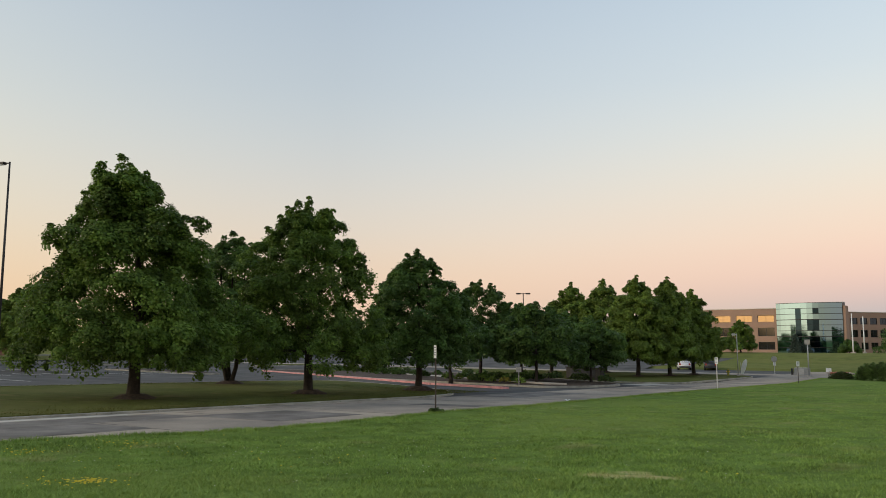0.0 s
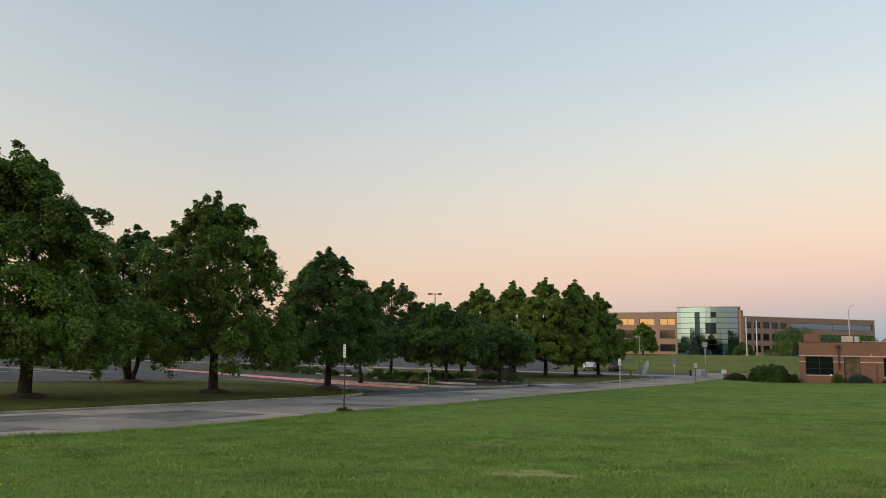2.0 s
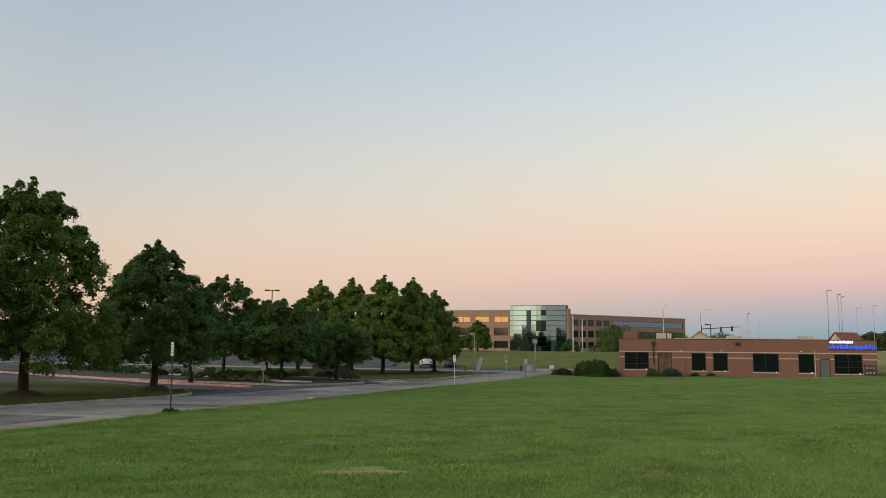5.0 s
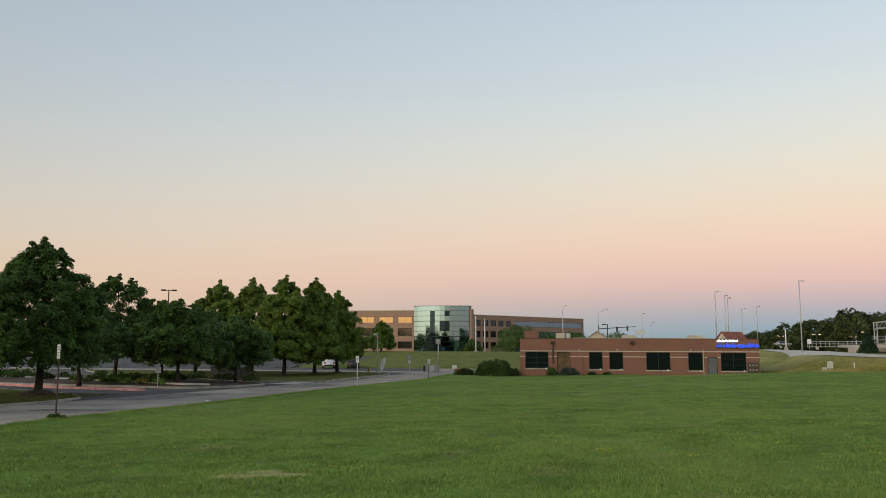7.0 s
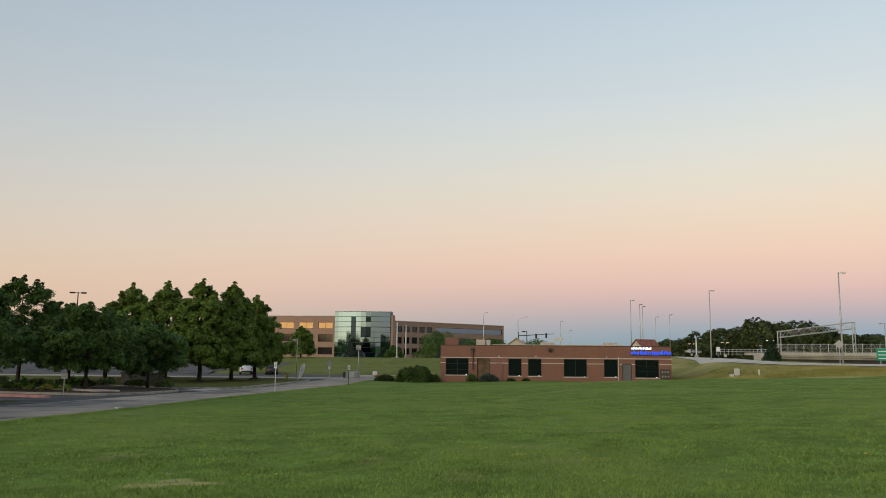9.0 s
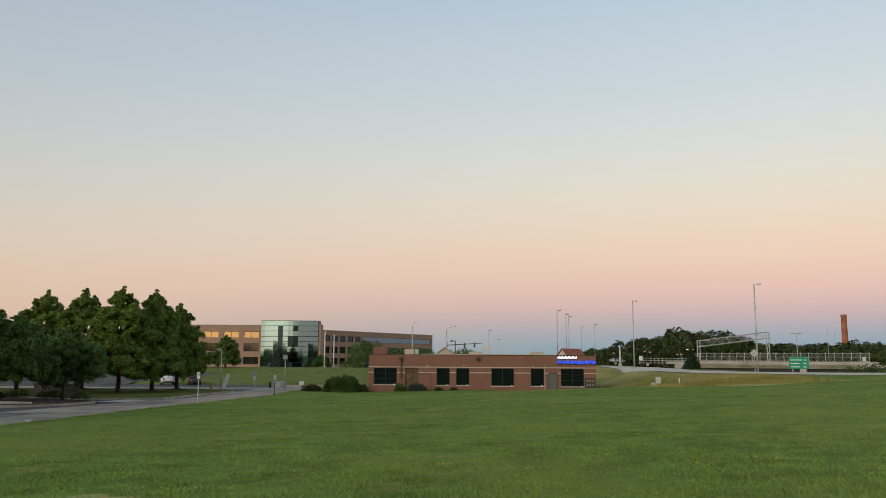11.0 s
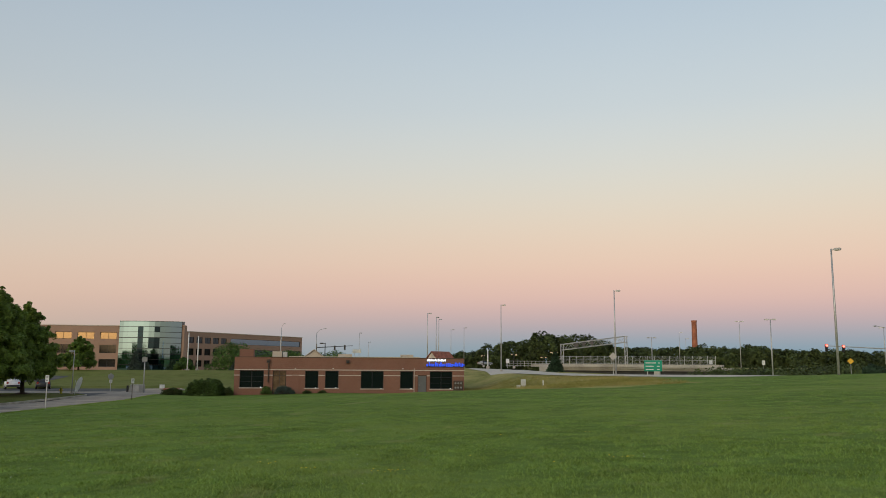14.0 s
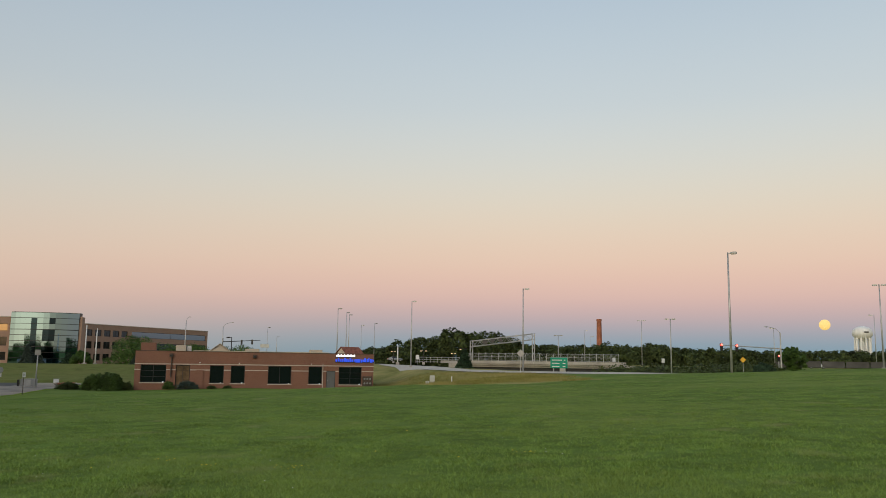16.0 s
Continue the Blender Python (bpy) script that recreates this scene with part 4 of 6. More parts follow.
# ---- the low brick building across the lawn ----
BX0, BX1, BY0, BY1, BZ0, BZ1 = -9.4, 17.8, 97.0, 111.0, -2.3, 2.14
OPEN = [(-8.78, -6.02, -1.36, 0.62), (-5.0, -3.45, -2.05, 0.6), (-1.26, 0.30, -1.42, 0.6), (1.08, 2.66, -1.42, 0.6), (5.3, 8.0, -1.46, 0.6), (10.0, 11.6, -1.46, 0.6), (12.12, 13.2, -2.05, 0.12), (13.6, 16.36, -1.48, 0.6)]
studio = thing("brick_building", (0, 0, 0), "low red-brown brick building with pale bands and dark windows", "building")


def wall_with_openings(x0, x1, z0, z1, y0, y1, openings):
    """A front wall, thick from y0 to y1, cut through at the openings."""
    bm = bmesh.new()
    cuts = sorted({x0, x1, *[o[0] for o in openings], *[o[1] for o in openings]})
    for a, b in zip(cuts, cuts[1:]):
        o = next((o for o in openings if o[0] <= a + 1e-6 and o[1] >= b - 1e-6), None)
        if o is None:
            box(bm, a, b, y0, y1, z0, z1)
        else:
            box(bm, a, b, y0, y1, z0, o[2]) if o[2] > z0 else None
            box(bm, a, b, y0, y1, o[3], z1)
    bmesh.ops.remove_doubles(bm, verts=bm.verts, dist=0.0005)
    return bm


part("front_wall", wall_with_openings(BX0, BX1, BZ0, BZ1, BY0, BY0 + 0.35, OPEN), M["brick"], studio)
part("side_wall", boxed(BX0, BX0 + 0.35, BY0 + 0.35, BY1, BZ0, BZ1), M["brick"], studio)
part("side_wall", boxed(BX1 - 0.35, BX1, BY0 + 0.35, BY1, BZ0, BZ1), M["brick"], studio)
part("back_wall", boxed(BX0 + 0.35, BX1 - 0.35, BY1 - 0.35, BY1, BZ0, BZ1), M["brick"], studio)
part("roof", boxed(BX0 + 0.35, BX1 - 0.35, BY0 + 0.35, BY1 - 0.35, 1.62, 1.78), M["asphalt"], studio)
part("floor_slab", boxed(BX0 + 0.35, BX1 - 0.35, BY0 + 0.35, BY1 - 0.35, BZ0, -2.06), M["path"], studio)
part("inner_wall", boxed(BX0 + 0.35, BX1 - 0.35, BY0 + 5.0, BY0 + 5.2, -2.06, 1.62), M["cream"], studio)
bm = boxed(BX0 - 0.05, BX1 + 0.05, BY0 - 0.05, BY0 + 0.42, BZ1, BZ1 + 0.07, 0.015)
part("coping", bm, M["rust"], studio, "dark metal parapet coping")
bm = boxed(BX0 + 6.2, BX1 - 5.4, BY0 - 0.06, BY0 + 0.4, BZ1 + 0.07, BZ1 + 0.15)
part("coping", bm, M["cream"], studio, "pale coping strip over the middle bay")
part("stone_band", boxed(BX0 - 0.03, BX1 + 0.03, BY0 - 0.03, BY0 + 0.02, 0.66, 0.76), M["band"], studio, "pale stone band above the windows")
xs = [BX0 - 0.03] + [v for o in OPEN for v in (o[0], o[1])] + [BX1 + 0.03]
for a, b in zip(xs[::2], xs[1::2]):
    part("stone_band", boxed(a, b, BY0 - 0.028, BY0 + 0.02, 0.02, 0.12), M["band"], studio)
for i, (x0, x1, z0, z1) in enumerate(OPEN):
    if i == 6:
        d = part("door", boxed(x0 + 0.06, x1 - 0.06, BY0 + 0.12, BY0 + 0.18, z0, z1 - 0.06), M["door"], studio, "plain grey steel service door")
        part("door_handle", boxed(x0 + 0.16, x0 + 0.2, BY0 + 0.06, BY0 + 0.12, z0 + 0.95, z0 + 1.1, 0.008), M["steel"], d)
        part("door_frame", wall_with_openings(x0, x1, z0, z1, BY0 + 0.1, BY0 + 0.2, [(x0 + 0.06, x1 - 0.06, z0, z1 - 0.06)]), M["frame"], studio)
        continue
    w = part("window" if i != 1 else "entrance", wall_with_openings(x0, x1, z0, z1, BY0 + 0.1, BY0 + 0.2, [(x0 + 0.07, x1 - 0.07, z0 + 0.07, z1 - 0.07)]), M["frame"], studio, "dark framed window" if i != 1 else "recessed entrance lit warm from inside")
    n = 1 if i in (1, 2, 3, 5) else 2
    for k in range(n):
        a, b = x0 + 0.07 + (x1 - x0 - 0.14) * k / n, x0 + 0.07 + (x1 - x0 - 0.14) * (k + 1) / n
        if i == 1:
            part("pane", boxed(a, b, BY0 + 0.17, BY0 + 0.19, z0 + 0.07, z1 - 0.07), M["interior"], w, "warm lit door glass")
            part("mullion", boxed((a + b) / 2 - 0.03, (a + b) / 2 + 0.03, BY0 + 0.12, BY0 + 0.169, z0 + 0.07, z1 - 0.07), M["rust"], w)
            part("mullion", boxed(a, b, BY0 + 0.125, BY0 + 0.168, 0.0, 0.06), M["rust"], w)
        else:
            part("pane", boxed(a, b, BY0 + 0.14, BY0 + 0.155, z0 + 0.07, z1 - 0.07), M["darkglass"], w)
            if k:
                part("mullion", boxed(a - 0.03, a + 0.03, BY0 + 0.12, BY0 + 0.138, z0 + 0.07, z1 - 0.07), M["frame"], w)
            if n == 2 and i in (0, 7):
                for zz in (0.33, 0.66):
                    part("mullion", boxed(a, b, BY0 + 0.122, BY0 + 0.137, z0 + (z1 - z0) * zz - 0.02, z0 + (z1 - z0) * zz + 0.02), M["frame"], w)
    if i != 1:
        part("window_sill", boxed(x0 - 0.06, x1 + 0.06, BY0 - 0.07, BY0 + 0.1, z0 - 0.1, z0, 0.012), M["band"], studio, "pale stone sill")
        # added glowing block that stands for a small white lamp reflection
        part("sill_glint", boxed(x1 - 0.34, x1 - 0.24, BY0 - 0.1, BY0 - 0.02, z0 + 0.004, z0 + 0.09, 0.02), M["white_letter"], studio, "tiny glowing white block for a glint at the sill")
part("panel", boxed(-2.8, -1.96, BY0 - 0.09, BY0 - 0.002, BZ0, 0.05), M["brick"], studio, "shallow brick pier beside the entrance")
part("apron", boxed(8.5, 18.6, 95.4, 96.99, -2.35, -2.06), M["path"], studio, "pale concrete apron along the wall")
# drain boxes, downpipe and vent on the front
for x, z1 in ((-5.55, 1.9), (3.7, 1.9)):
    part("scupper", boxed(x - 0.2, x + 0.2, BY0 - 0.28, BY0, 1.5, z1, 0.02), M["rust"], studio, "dark brown metal drain box")
    part("scupper_mouth", boxed(x - 0.13, x + 0.13, BY0 - 0.292, BY0 - 0.281, 1.56, 1.74), M["black"], studio)
part("downpipe", rod((-5.5, BY0 - 0.14, -0.75), (-5.5, BY0 - 0.14, 1.52), 0.07), M["rust"], studio)
part("conduit", rod((11.68, BY0 - 0.08, BZ0), (11.68, BY0 - 0.08, 0.95), 0.045), M["band"], studio)
for x in (2.0, 10.3, -2.4):
    part("wall_light", boxed(x - 0.07, x + 0.07, BY0 - 0.12, BY0, 0.84, 0.94, 0.02), M["white"], studio)
# meter bank by the corner
meter = part("meter_cabinet", boxed(16.48, 17.62, BY0 - 0.12, BY0 - 0.002, -1.75, -0.48, 0.02), M["rust"], studio, "brown electric meter bank")
for ix in range(3):
    for iz in range(2):
        cxm, czm = 16.72 + 0.34 * ix, -0.80 - 0.52 * iz
        part("meter", tube(bmesh.new(), [(cxm, BY0 - 0.12, czm), (cxm, BY0 - 0.22, czm)], [0.12, 0.1], 12), M["cargrey"], meter)
# lit sign over the corner window: unreadable, so plain bars
sign = thing("fascia_sign", (13.1, BY0 - 0.1, 1.15), "lit sign with white bars over blue bars on the parapet", "sign")
part("backing", boxed(0.0, 4.75, 0.0, 0.1, -0.02, 0.16), M["cardark"], sign)
rng = random.Random(4)
x = 0.1
while x < 2.3:
    w = rng.uniform(0.1, 0.2)
    part("white_bar", boxed(x, x + w, -0.06, -0.002, 0.66, 0.66 + rng.choice((0.2, 0.28, 0.3)), 0.01), M["white_letter"], sign)
    x += w + 0.05
x = 0.05
while x < 4.6:
    w = rng.uniform(0.1, 0.26)
    lo = rng.choice((-0.2, 0.0, 0.05, 0.1))
    part("blue_bar", boxed(x, min(x + w, 4.7), -0.06, -0.002, lo, rng.choice((0.36, 0.42, 0.54)), 0.02), M["blue_letter"], sign)
    x += w + rng.uniform(0.04, 0.09)
part("raceway", boxed(0.05, 2.35, 0.0, 0.1, 0.62, 0.78), M["cardark"], sign)


def roof_unit(x0, x1, y0, y1, z1, material, label, louvre=True):
    ob = thing("roof_unit", ((x0 + x1) / 2, (y0 + y1) / 2, 1.78), label, "air conditioner")
    w, d = (x1 - x0) / 2, (y1 - y0) / 2
    part("cabinet", boxed(-w, w, -d, d, 0.12, z1 - 1.78, 0.03), material, ob)
    part("kerb_base", boxed(-w + 0.08, w - 0.08, -d + 0.08, d - 0.08, 0, 0.12), M["steel"], ob)
    if louvre:
        for k in range(4):
            part("louvre", boxed(-w + 0.12, -0.05, -d - 0.02, -d + 0.0, 0.3 + 0.12 * k, 0.36 + 0.12 * k), M["steel"], ob)
    return ob


roof_unit(-9.0, -7.35, 98.2, 99.6, 3.1, M["brick"], "brick-clad flue box on the flat roof", False)
roof_unit(-5.5, -4.3, 104.0, 106, 2.95, M["cream"], "cream air conditioner on the flat roof")
roof_unit(-4.2, -3.7, 104.2, 105.8, 2.9, M["steel"], "grey metal duct housing on the flat roof")
roof_unit(2.7, 4.4, 101.5, 103, 2.62, M["cream"], "low cream air conditioner behind the parapet")
roof_unit(10.6, 12.1, 101.5, 103, 2.62, M["cream"], "low cream air conditioner behind the parapet")


def gabled(x0, x1, y0, y1, z0, zr, wall, roof, label, over=0.15):
    """A small gable standing on the roof, its triangular face to the south."""
    ob = thing("roof_gable", ((x0 + x1) / 2, y0, z0), label, "gable")
    w, d, h = (x1 - x0) / 2, y1 - y0, zr - z0
    bm = bmesh.new()
    lo = [bm.verts.new((x, 0, z)) for x, z in [(-w, 0), (w, 0), (w, 0.12), (0, h), (-w, 0.12)]]
    hi = [bm.verts.new((v.co.x, d, v.co.z)) for v in lo]
    bm.faces.new(lo), bm.faces.new(hi[::-1])
    for i in range(5):
        bm.faces.new((lo[i], hi[i], hi[(i + 1) % 5], lo[(i + 1) % 5]))
    part("gable_wall", bm, wall, ob)
    for s in (-1, 1):
        bm = bmesh.new()
        a = [bm.verts.new(p) for p in ((0, -over, h + 0.03), (s * (w + over), -over, 0.1), (s * (w + over), d + over, 0.1), (0, d + over, h + 0.03))]
        b = [bm.verts.new((v.co.x, v.co.y, v.co.z + 0.09)) for v in a]
        bm.faces.new(a), bm.faces.new(b[::-1])
        for i in range(4):
            bm.faces.new((a[i], a[(i + 1) % 4], b[(i + 1) % 4], b[i]))
        bmesh.ops.recalc_face_normals(bm, faces=bm.faces)
        part("roof_slope", bm, roof, ob)
    return ob


gabled(-1.9, 1.3, 104, 109, 1.78, 3.15, M["cream"], M["cream"], "cream rendered gable rising behind the parapet")
g = gabled(12.9, 14.9, 104, 107.6, 1.78, 3.0, M["cream"], M["tile"], "cream gable with a red clay tile roof")
g.matrix_world = pose(14.75, 103.6, 1.78, 0, 0, -46)


def leafy(name, place, size, leaf, seed, label, category="shrub", n=160, per=22, leaf_size=0.1, group="", flat_top=False):
    """A shrub: a short woody base and leaves in sprays over a lumpy mound."""
    rng = np.random.default_rng(seed)
    sx, sy, sz = size
    ob = thing(name, place, label, category, group)
    u = rng.normal(0, 1, (n, 3))
    u /= np.linalg.norm(u, axis=1)[:, None]
    u[:, 2] = np.abs(u[:, 2])
    if flat_top:
        u = np.sign(u) * np.abs(u) ** 0.8
    r = rng.uniform(0.55, 1.0, (n, 1)) ** 0.5
    tips = u * r * np.array([sx, sy, sz * 0.92]) * (1 + 0.05 * np.sin(5 * u[:, :1] + seed) + 0.05 * np.sin(7 * u[:, 1:2]))
    v, f = leaves_at(tips, per, np.full(n, (0.035 if flat_top else 0.10) * max(sx, sz)), leaf_size, rng, 0.8, 0.0)
    v[:, 2] = np.maximum(v[:, 2], 0.01)
    raw("foliage", v, f, leaf, ob)
    bm = bmesh.new()
    for k in range(5):
        a = 1.257 * k + seed
        tube(bm, [(0.06 * math.cos(a), 0.06 * math.sin(a), 0), (sx * 0.55 * math.cos(a), sy * 0.55 * math.sin(a), sz * 0.7)], [0.03, 0.01], 5, False)
    part("stems", bm, M["bark"], ob)
    return ob


leafy("yew_hedge", (-12.4, 96.0, lawn_z(-12.4, 96.0) - 0.05), (2.15, 1.7, 2.1), M["hedge"], 31, "large clipped dark green rounded bush beside the brick building", "bush", 760, 34, 0.11, flat_top=True)
leafy("low_shrub", (-15.9, 95.4, lawn_z(-15.9, 95.4)), (1.2, 0.9, 0.75), M["leaf_far"], 32, "low dull green shrub at the foot of the big bush", n=150, leaf_size=0.12)
leafy("low_shrub", (-9.95, 96.2, lawn_z(-9.95, 96.2)), (0.5, 0.6, 1.0), M["leaf_far"], 33, "dark shrub at the corner of the brick building", n=130, leaf_size=0.12)
leafy("green_shrub", (-5.6, 95.6, -2.08), (0.6, 0.55, 0.95), M["hedge"], 34, "bright green shrub under the downpipe", n=130, leaf_size=0.11)
leafy("blue_shrub", (-3.6, 95.2, -2.06), (1.15, 0.8, 0.95), M["needle"], 35, "grey-blue juniper shrub by the entrance", n=180, leaf_size=0.11)
for i, x in enumerate((-0.9, 0.8)):
    leafy("low_shrub", (x, 95.6, -2.02), (0.55, 0.5, 0.4), M["leaf_far"], 36 + i, "low dark shrub against the brick wall", n=70, leaf_size=0.1, group="wall shrubs")

# ---- the office block with the mirror-glass bow ----
office = thing("office_building", (-47.8, 243, -1.0), "three-storey tan brick office block with a curved mirror-glass front", "building")


def wing(parent, origin, heading, length, depth, height, first, count, pitch, width, floors, band=None):
    """A brick wing along a heading, with window openings storey by storey; each window a part with its pane."""
    holder = part("wing", wall_grid(length, height, first, count, pitch, width, floors, band), M["obrick"], parent)
    holder.matrix_local = pose(*origin, 0, 0, heading)
    part("rear_block", boxed(0.02, length - 0.02, 0.6, depth, 0.0, height - 0.3), M["obrick"], holder)
    part("coping", boxed(-0.1, length + 0.1, -0.12, 0.75, height, height + 0.22), M["band"], holder)
    for z0, z1 in floors:
        for k in range(count):
            x = first + k * pitch
            w = part("window", wall_with_openings(x, x + width, z0, z1, 0.2, 0.32, [(x + 0.1, x + width - 0.1, z0 + 0.1, z1 - 0.1)]), M["frame"], holder)
            part("mullion", boxed(x + width / 2 - 0.05, x + width / 2 + 0.05, 0.21, 0.31, z0 + 0.1, z1 - 0.1), M["frame"], holder)
            # top-floor panes facing south carry the reflected sunset in their colour
            part("pane", boxed(x + 0.1, x + width - 0.1, 0.24, 0.26, z0 + 0.1, z1 - 0.1), M["bandglass" if count == 1 and z0 > 8 else "sunset_glass" if heading == 0 and z0 > 9 else "officeglass"], holder)
    return holder


def wall_grid(length, height, first, count, pitch, width, floors, band):
    bm = bmesh.new()
    xs = [0.0]
    for k in range(count):
        xs += [first + k * pitch, first + k * pitch + width]
    xs.append(length)
    zs = [0.0]
    for z0, z1 in floors:
        zs += [z0, z1]
    zs.append(height)
    for i in range(len(zs) - 1):
        if i % 2 == 0:
            box(bm, 0, length, 0, 0.6, zs[i], zs[i + 1])
        else:
            for j in range(0, len(xs) - 1, 2):
                if xs[j + 1] - xs[j] > 0.01:
                    box(bm, xs[j], xs[j + 1], 0, 0.6, zs[i], zs[i + 1])
    return bm


FLOORS = [(1.2, 3.4), (5.1, 7.5), (9.1, 11.1)]
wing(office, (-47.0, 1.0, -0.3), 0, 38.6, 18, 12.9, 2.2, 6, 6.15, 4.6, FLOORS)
LOWER = [(1.2, 3.3), (4.9, 7.1), (8.8, 10.8)]
ux, uy = math.cos(radians(55.6)), math.sin(radians(55.6))
wing(office, (6.2 - 5.0 * ux, 26.2 - 5.0 * uy, -0.3), 55.6, 25.4, 12, 12.4, 5.5, 5, 3.95, 2.9, LOWER)
wing(office, (6.2 + 20.42 * ux, 26.2 + 20.42 * uy, -0.3), 55.6, 42.7, 12, 12.4, 0.8, 1, 42, 40.8, LOWER)
# bow of mirror glass: storey-high bands of flat panes round an arc, dark joints between
W, SAG, ZT = 8.65, 2.6, 14.0
Rb = (W * W + SAG * SAG) / (2 * SAG)
bow = part("bow_front", prism([(-W, 5), (-W, 0.3)] + [(Rb * math.sin(t), Rb - SAG - Rb * math.cos(t) + 0.3) for t in np.linspace(-math.asin(W / Rb), math.asin(W / Rb), 13)][1:-1] + [(W, 0.3), (W, 5)], 0, ZT), M["frame"], office, "curved curtain wall frame")
COLS, ROWSN = 12, 9
for r in range(ROWSN):
    for c in range(COLS):
        t0, t1 = (-math.asin(W / Rb) + 2 * math.asin(W / Rb) * (c + k) / COLS for k in (0.001, 0.999))
        z0, z1 = ZT * r / ROWSN + 0.07, ZT * (r + 1) / ROWSN - (0.12 if r % 3 == 2 else 0.05)
        ins = [(Rb * math.sin(t), Rb - SAG - Rb * math.cos(t) + 0.22) for t in (t0, t1)]
        bm = bmesh.new()
        q = [bm.verts.new((*ins[0], z0)), bm.verts.new((*ins[1], z0)), bm.verts.new((*ins[1], z1)), bm.verts.new((*ins[0], z1))]
        p = [bm.verts.new((v.co.x, v.co.y + 0.05, v.co.z)) for v in q]
        bm.faces.new(q), bm.faces.new(p[::-1])
        for i in range(4):
            bm.faces.new((q[i], p[i], p[(i + 1) % 4], q[(i + 1) % 4]))
        bmesh.ops.recalc_face_normals(bm, faces=bm.faces)
        # columns 4, 6 and 7: dark reflected streaks set by pane colour
        part("glass_panel", bm, M["mirror_streak" if (c == 4 and r < 8) or (c in (6, 7) and r % 3 and r < 8 + c - 7) else "mirror"], bow)
part("parapet_cap", boxed(-W - 0.1, W + 0.1, 0.6, 5, ZT, ZT + 0.2), M["steel"], office)
part("pier", boxed(W + 0.05, W + 0.75, 0.5, 5, 0, ZT - 0.9), M["obrick"], office)


# ---- street furniture ----
def post_sign(place, height, plate, material, label, post="rust", bars=4, turn=0.0, weeds=False):
    x, y = place
    ob = thing("road_sign", (x, y, place_z(x, y)), label, "road sign", turn=turn)
    w, h = plate
    p = part("post", boxed(-0.03, 0.03, -0.02, 0.02, -0.1, height, 0.006), M[post], ob)
    b = part("plate", boxed(-w / 2, w / 2, -0.026, -0.0205, height - h, height, 0.0), material, ob)
    for k in range(bars):
        zz = height - h * (0.14 + 0.76 * k / max(1, bars))
        part("bar", boxed(-w * 0.32, w * 0.32, -0.031, -0.0262, zz - h * 0.07, zz), M["door"], b)
    for zz in (height - 0.05, height - h + 0.05):
        part("bolt", rod((0, -0.034, zz), (0, -0.0262, zz), 0.012, sides=6), M["steel"], ob)
    return ob


post_sign((-17.25, 23.62), 2.36, (0.27, 0.46), M["white"], "small white parking notice on a brown post by the road", turn=-35)
leafy("weed_tuft", (-17.23, 23.6, float(land_z(-17.2, 23.6)) - 0.02), (0.3, 0.25, 0.17), M["hedge"], 41, "uncut weeds round the foot of the sign post", "weeds", 50, 14, 0.08)
post_sign((-17.4, 56.9), 2.2, (0.24, 0.46), M["white"], "white parking notice on a steel post by the road", post="steel", turn=-10)
post_sign((-17.2, 81.0), 2.0, (0.3, 0.45), M["white"], "small white notice on a dark post near the junction", turn=40, bars=3)
post_sign((-28.4, 48.6), 1.25, (0.36, 0.36), M["concrete"], "short pale notice in the mulch bed by the drive", post="concrete", turn=30, bars=2)
post_sign((-25.3, 106.6), 1.35, (0.35, 0.4), M["white"], "white notice below a round sign at the junction", post="steel", turn=20, bars=2)
disc = thing("round_sign", (-25.3, 106.55, place_z(-25.3, 106.55)), "plain grey round sign seen from behind on a post", "road sign")
part("disc", tube(bmesh.new(), [(0, -0.05, 1.75), (0, -0.02, 1.75)], [0.36, 0.36], 20), M["cargrey"], disc)
part("post", rod((0, 0, -0.1), (0, 0, 1.9), 0.03), M["steel"], disc)


def lamp_post(place, z, height, label, arms=1, turn=0.0, material="steel", arm=1.6, lit=False, head="flat", group="highway lamps", radius=0.11):
    x, y = place
    ob = thing("street_lamp", (x, y, z), label, "street lamp", group, turn)
    part("pole", tube(bmesh.new(), [(0, 0, 0), (0, 0, height * 0.5), (0, 0, height)], [radius, radius * 0.85, radius * 0.6], 10), M[material], ob, smooth=True)
    part("base", boxed(-radius * 2.2, radius * 2.2, -radius * 2.2, radius * 2.2, -0.4, 0.18, 0.03), M["concrete"], ob)
    for k in range(arms):
        s = 1 if k == 0 else -1
        if head == "curved":
            a = part("arm", tube(bmesh.new(), [(0, 0, height - 0.1), (s * arm * 0.35, 0, height + 0.75), (s * arm, 0, height + 1.2)], [0.06, 0.05, 0.04], 8), M[material], ob)
            part("lamp_head", boxed(s * arm - 0.1, s * arm + 0.55 * s if s > 0 else s * arm + 0.1, -0.14, 0.14, height + 1.1, height + 1.26, 0.04) if s > 0 else boxed(s * arm - 0.55, s * arm + 0.1, -0.14, 0.14, height + 1.1, height + 1.26, 0.04), M[material], a)
            continue
        lo, hi = sorted((s * 0.02, s * arm))
        a = part("arm", boxed(lo, hi, -0.05, 0.05, height - 0.16, height - 0.06, 0.015), M[material], ob)
        lo, hi = sorted((s * arm * 0.45, s * (arm + 0.25)))
        h = part("lamp_head", boxed(lo, hi, -0.2, 0.2, height - 0.2, height + 0.02, 0.04), M[material], a)
        part("lens", boxed(lo + 0.06, hi - 0.06, -0.15, 0.15, height - 0.225, height - 0.2), M["lamp_lens" if lit else "white"], h)
    return ob


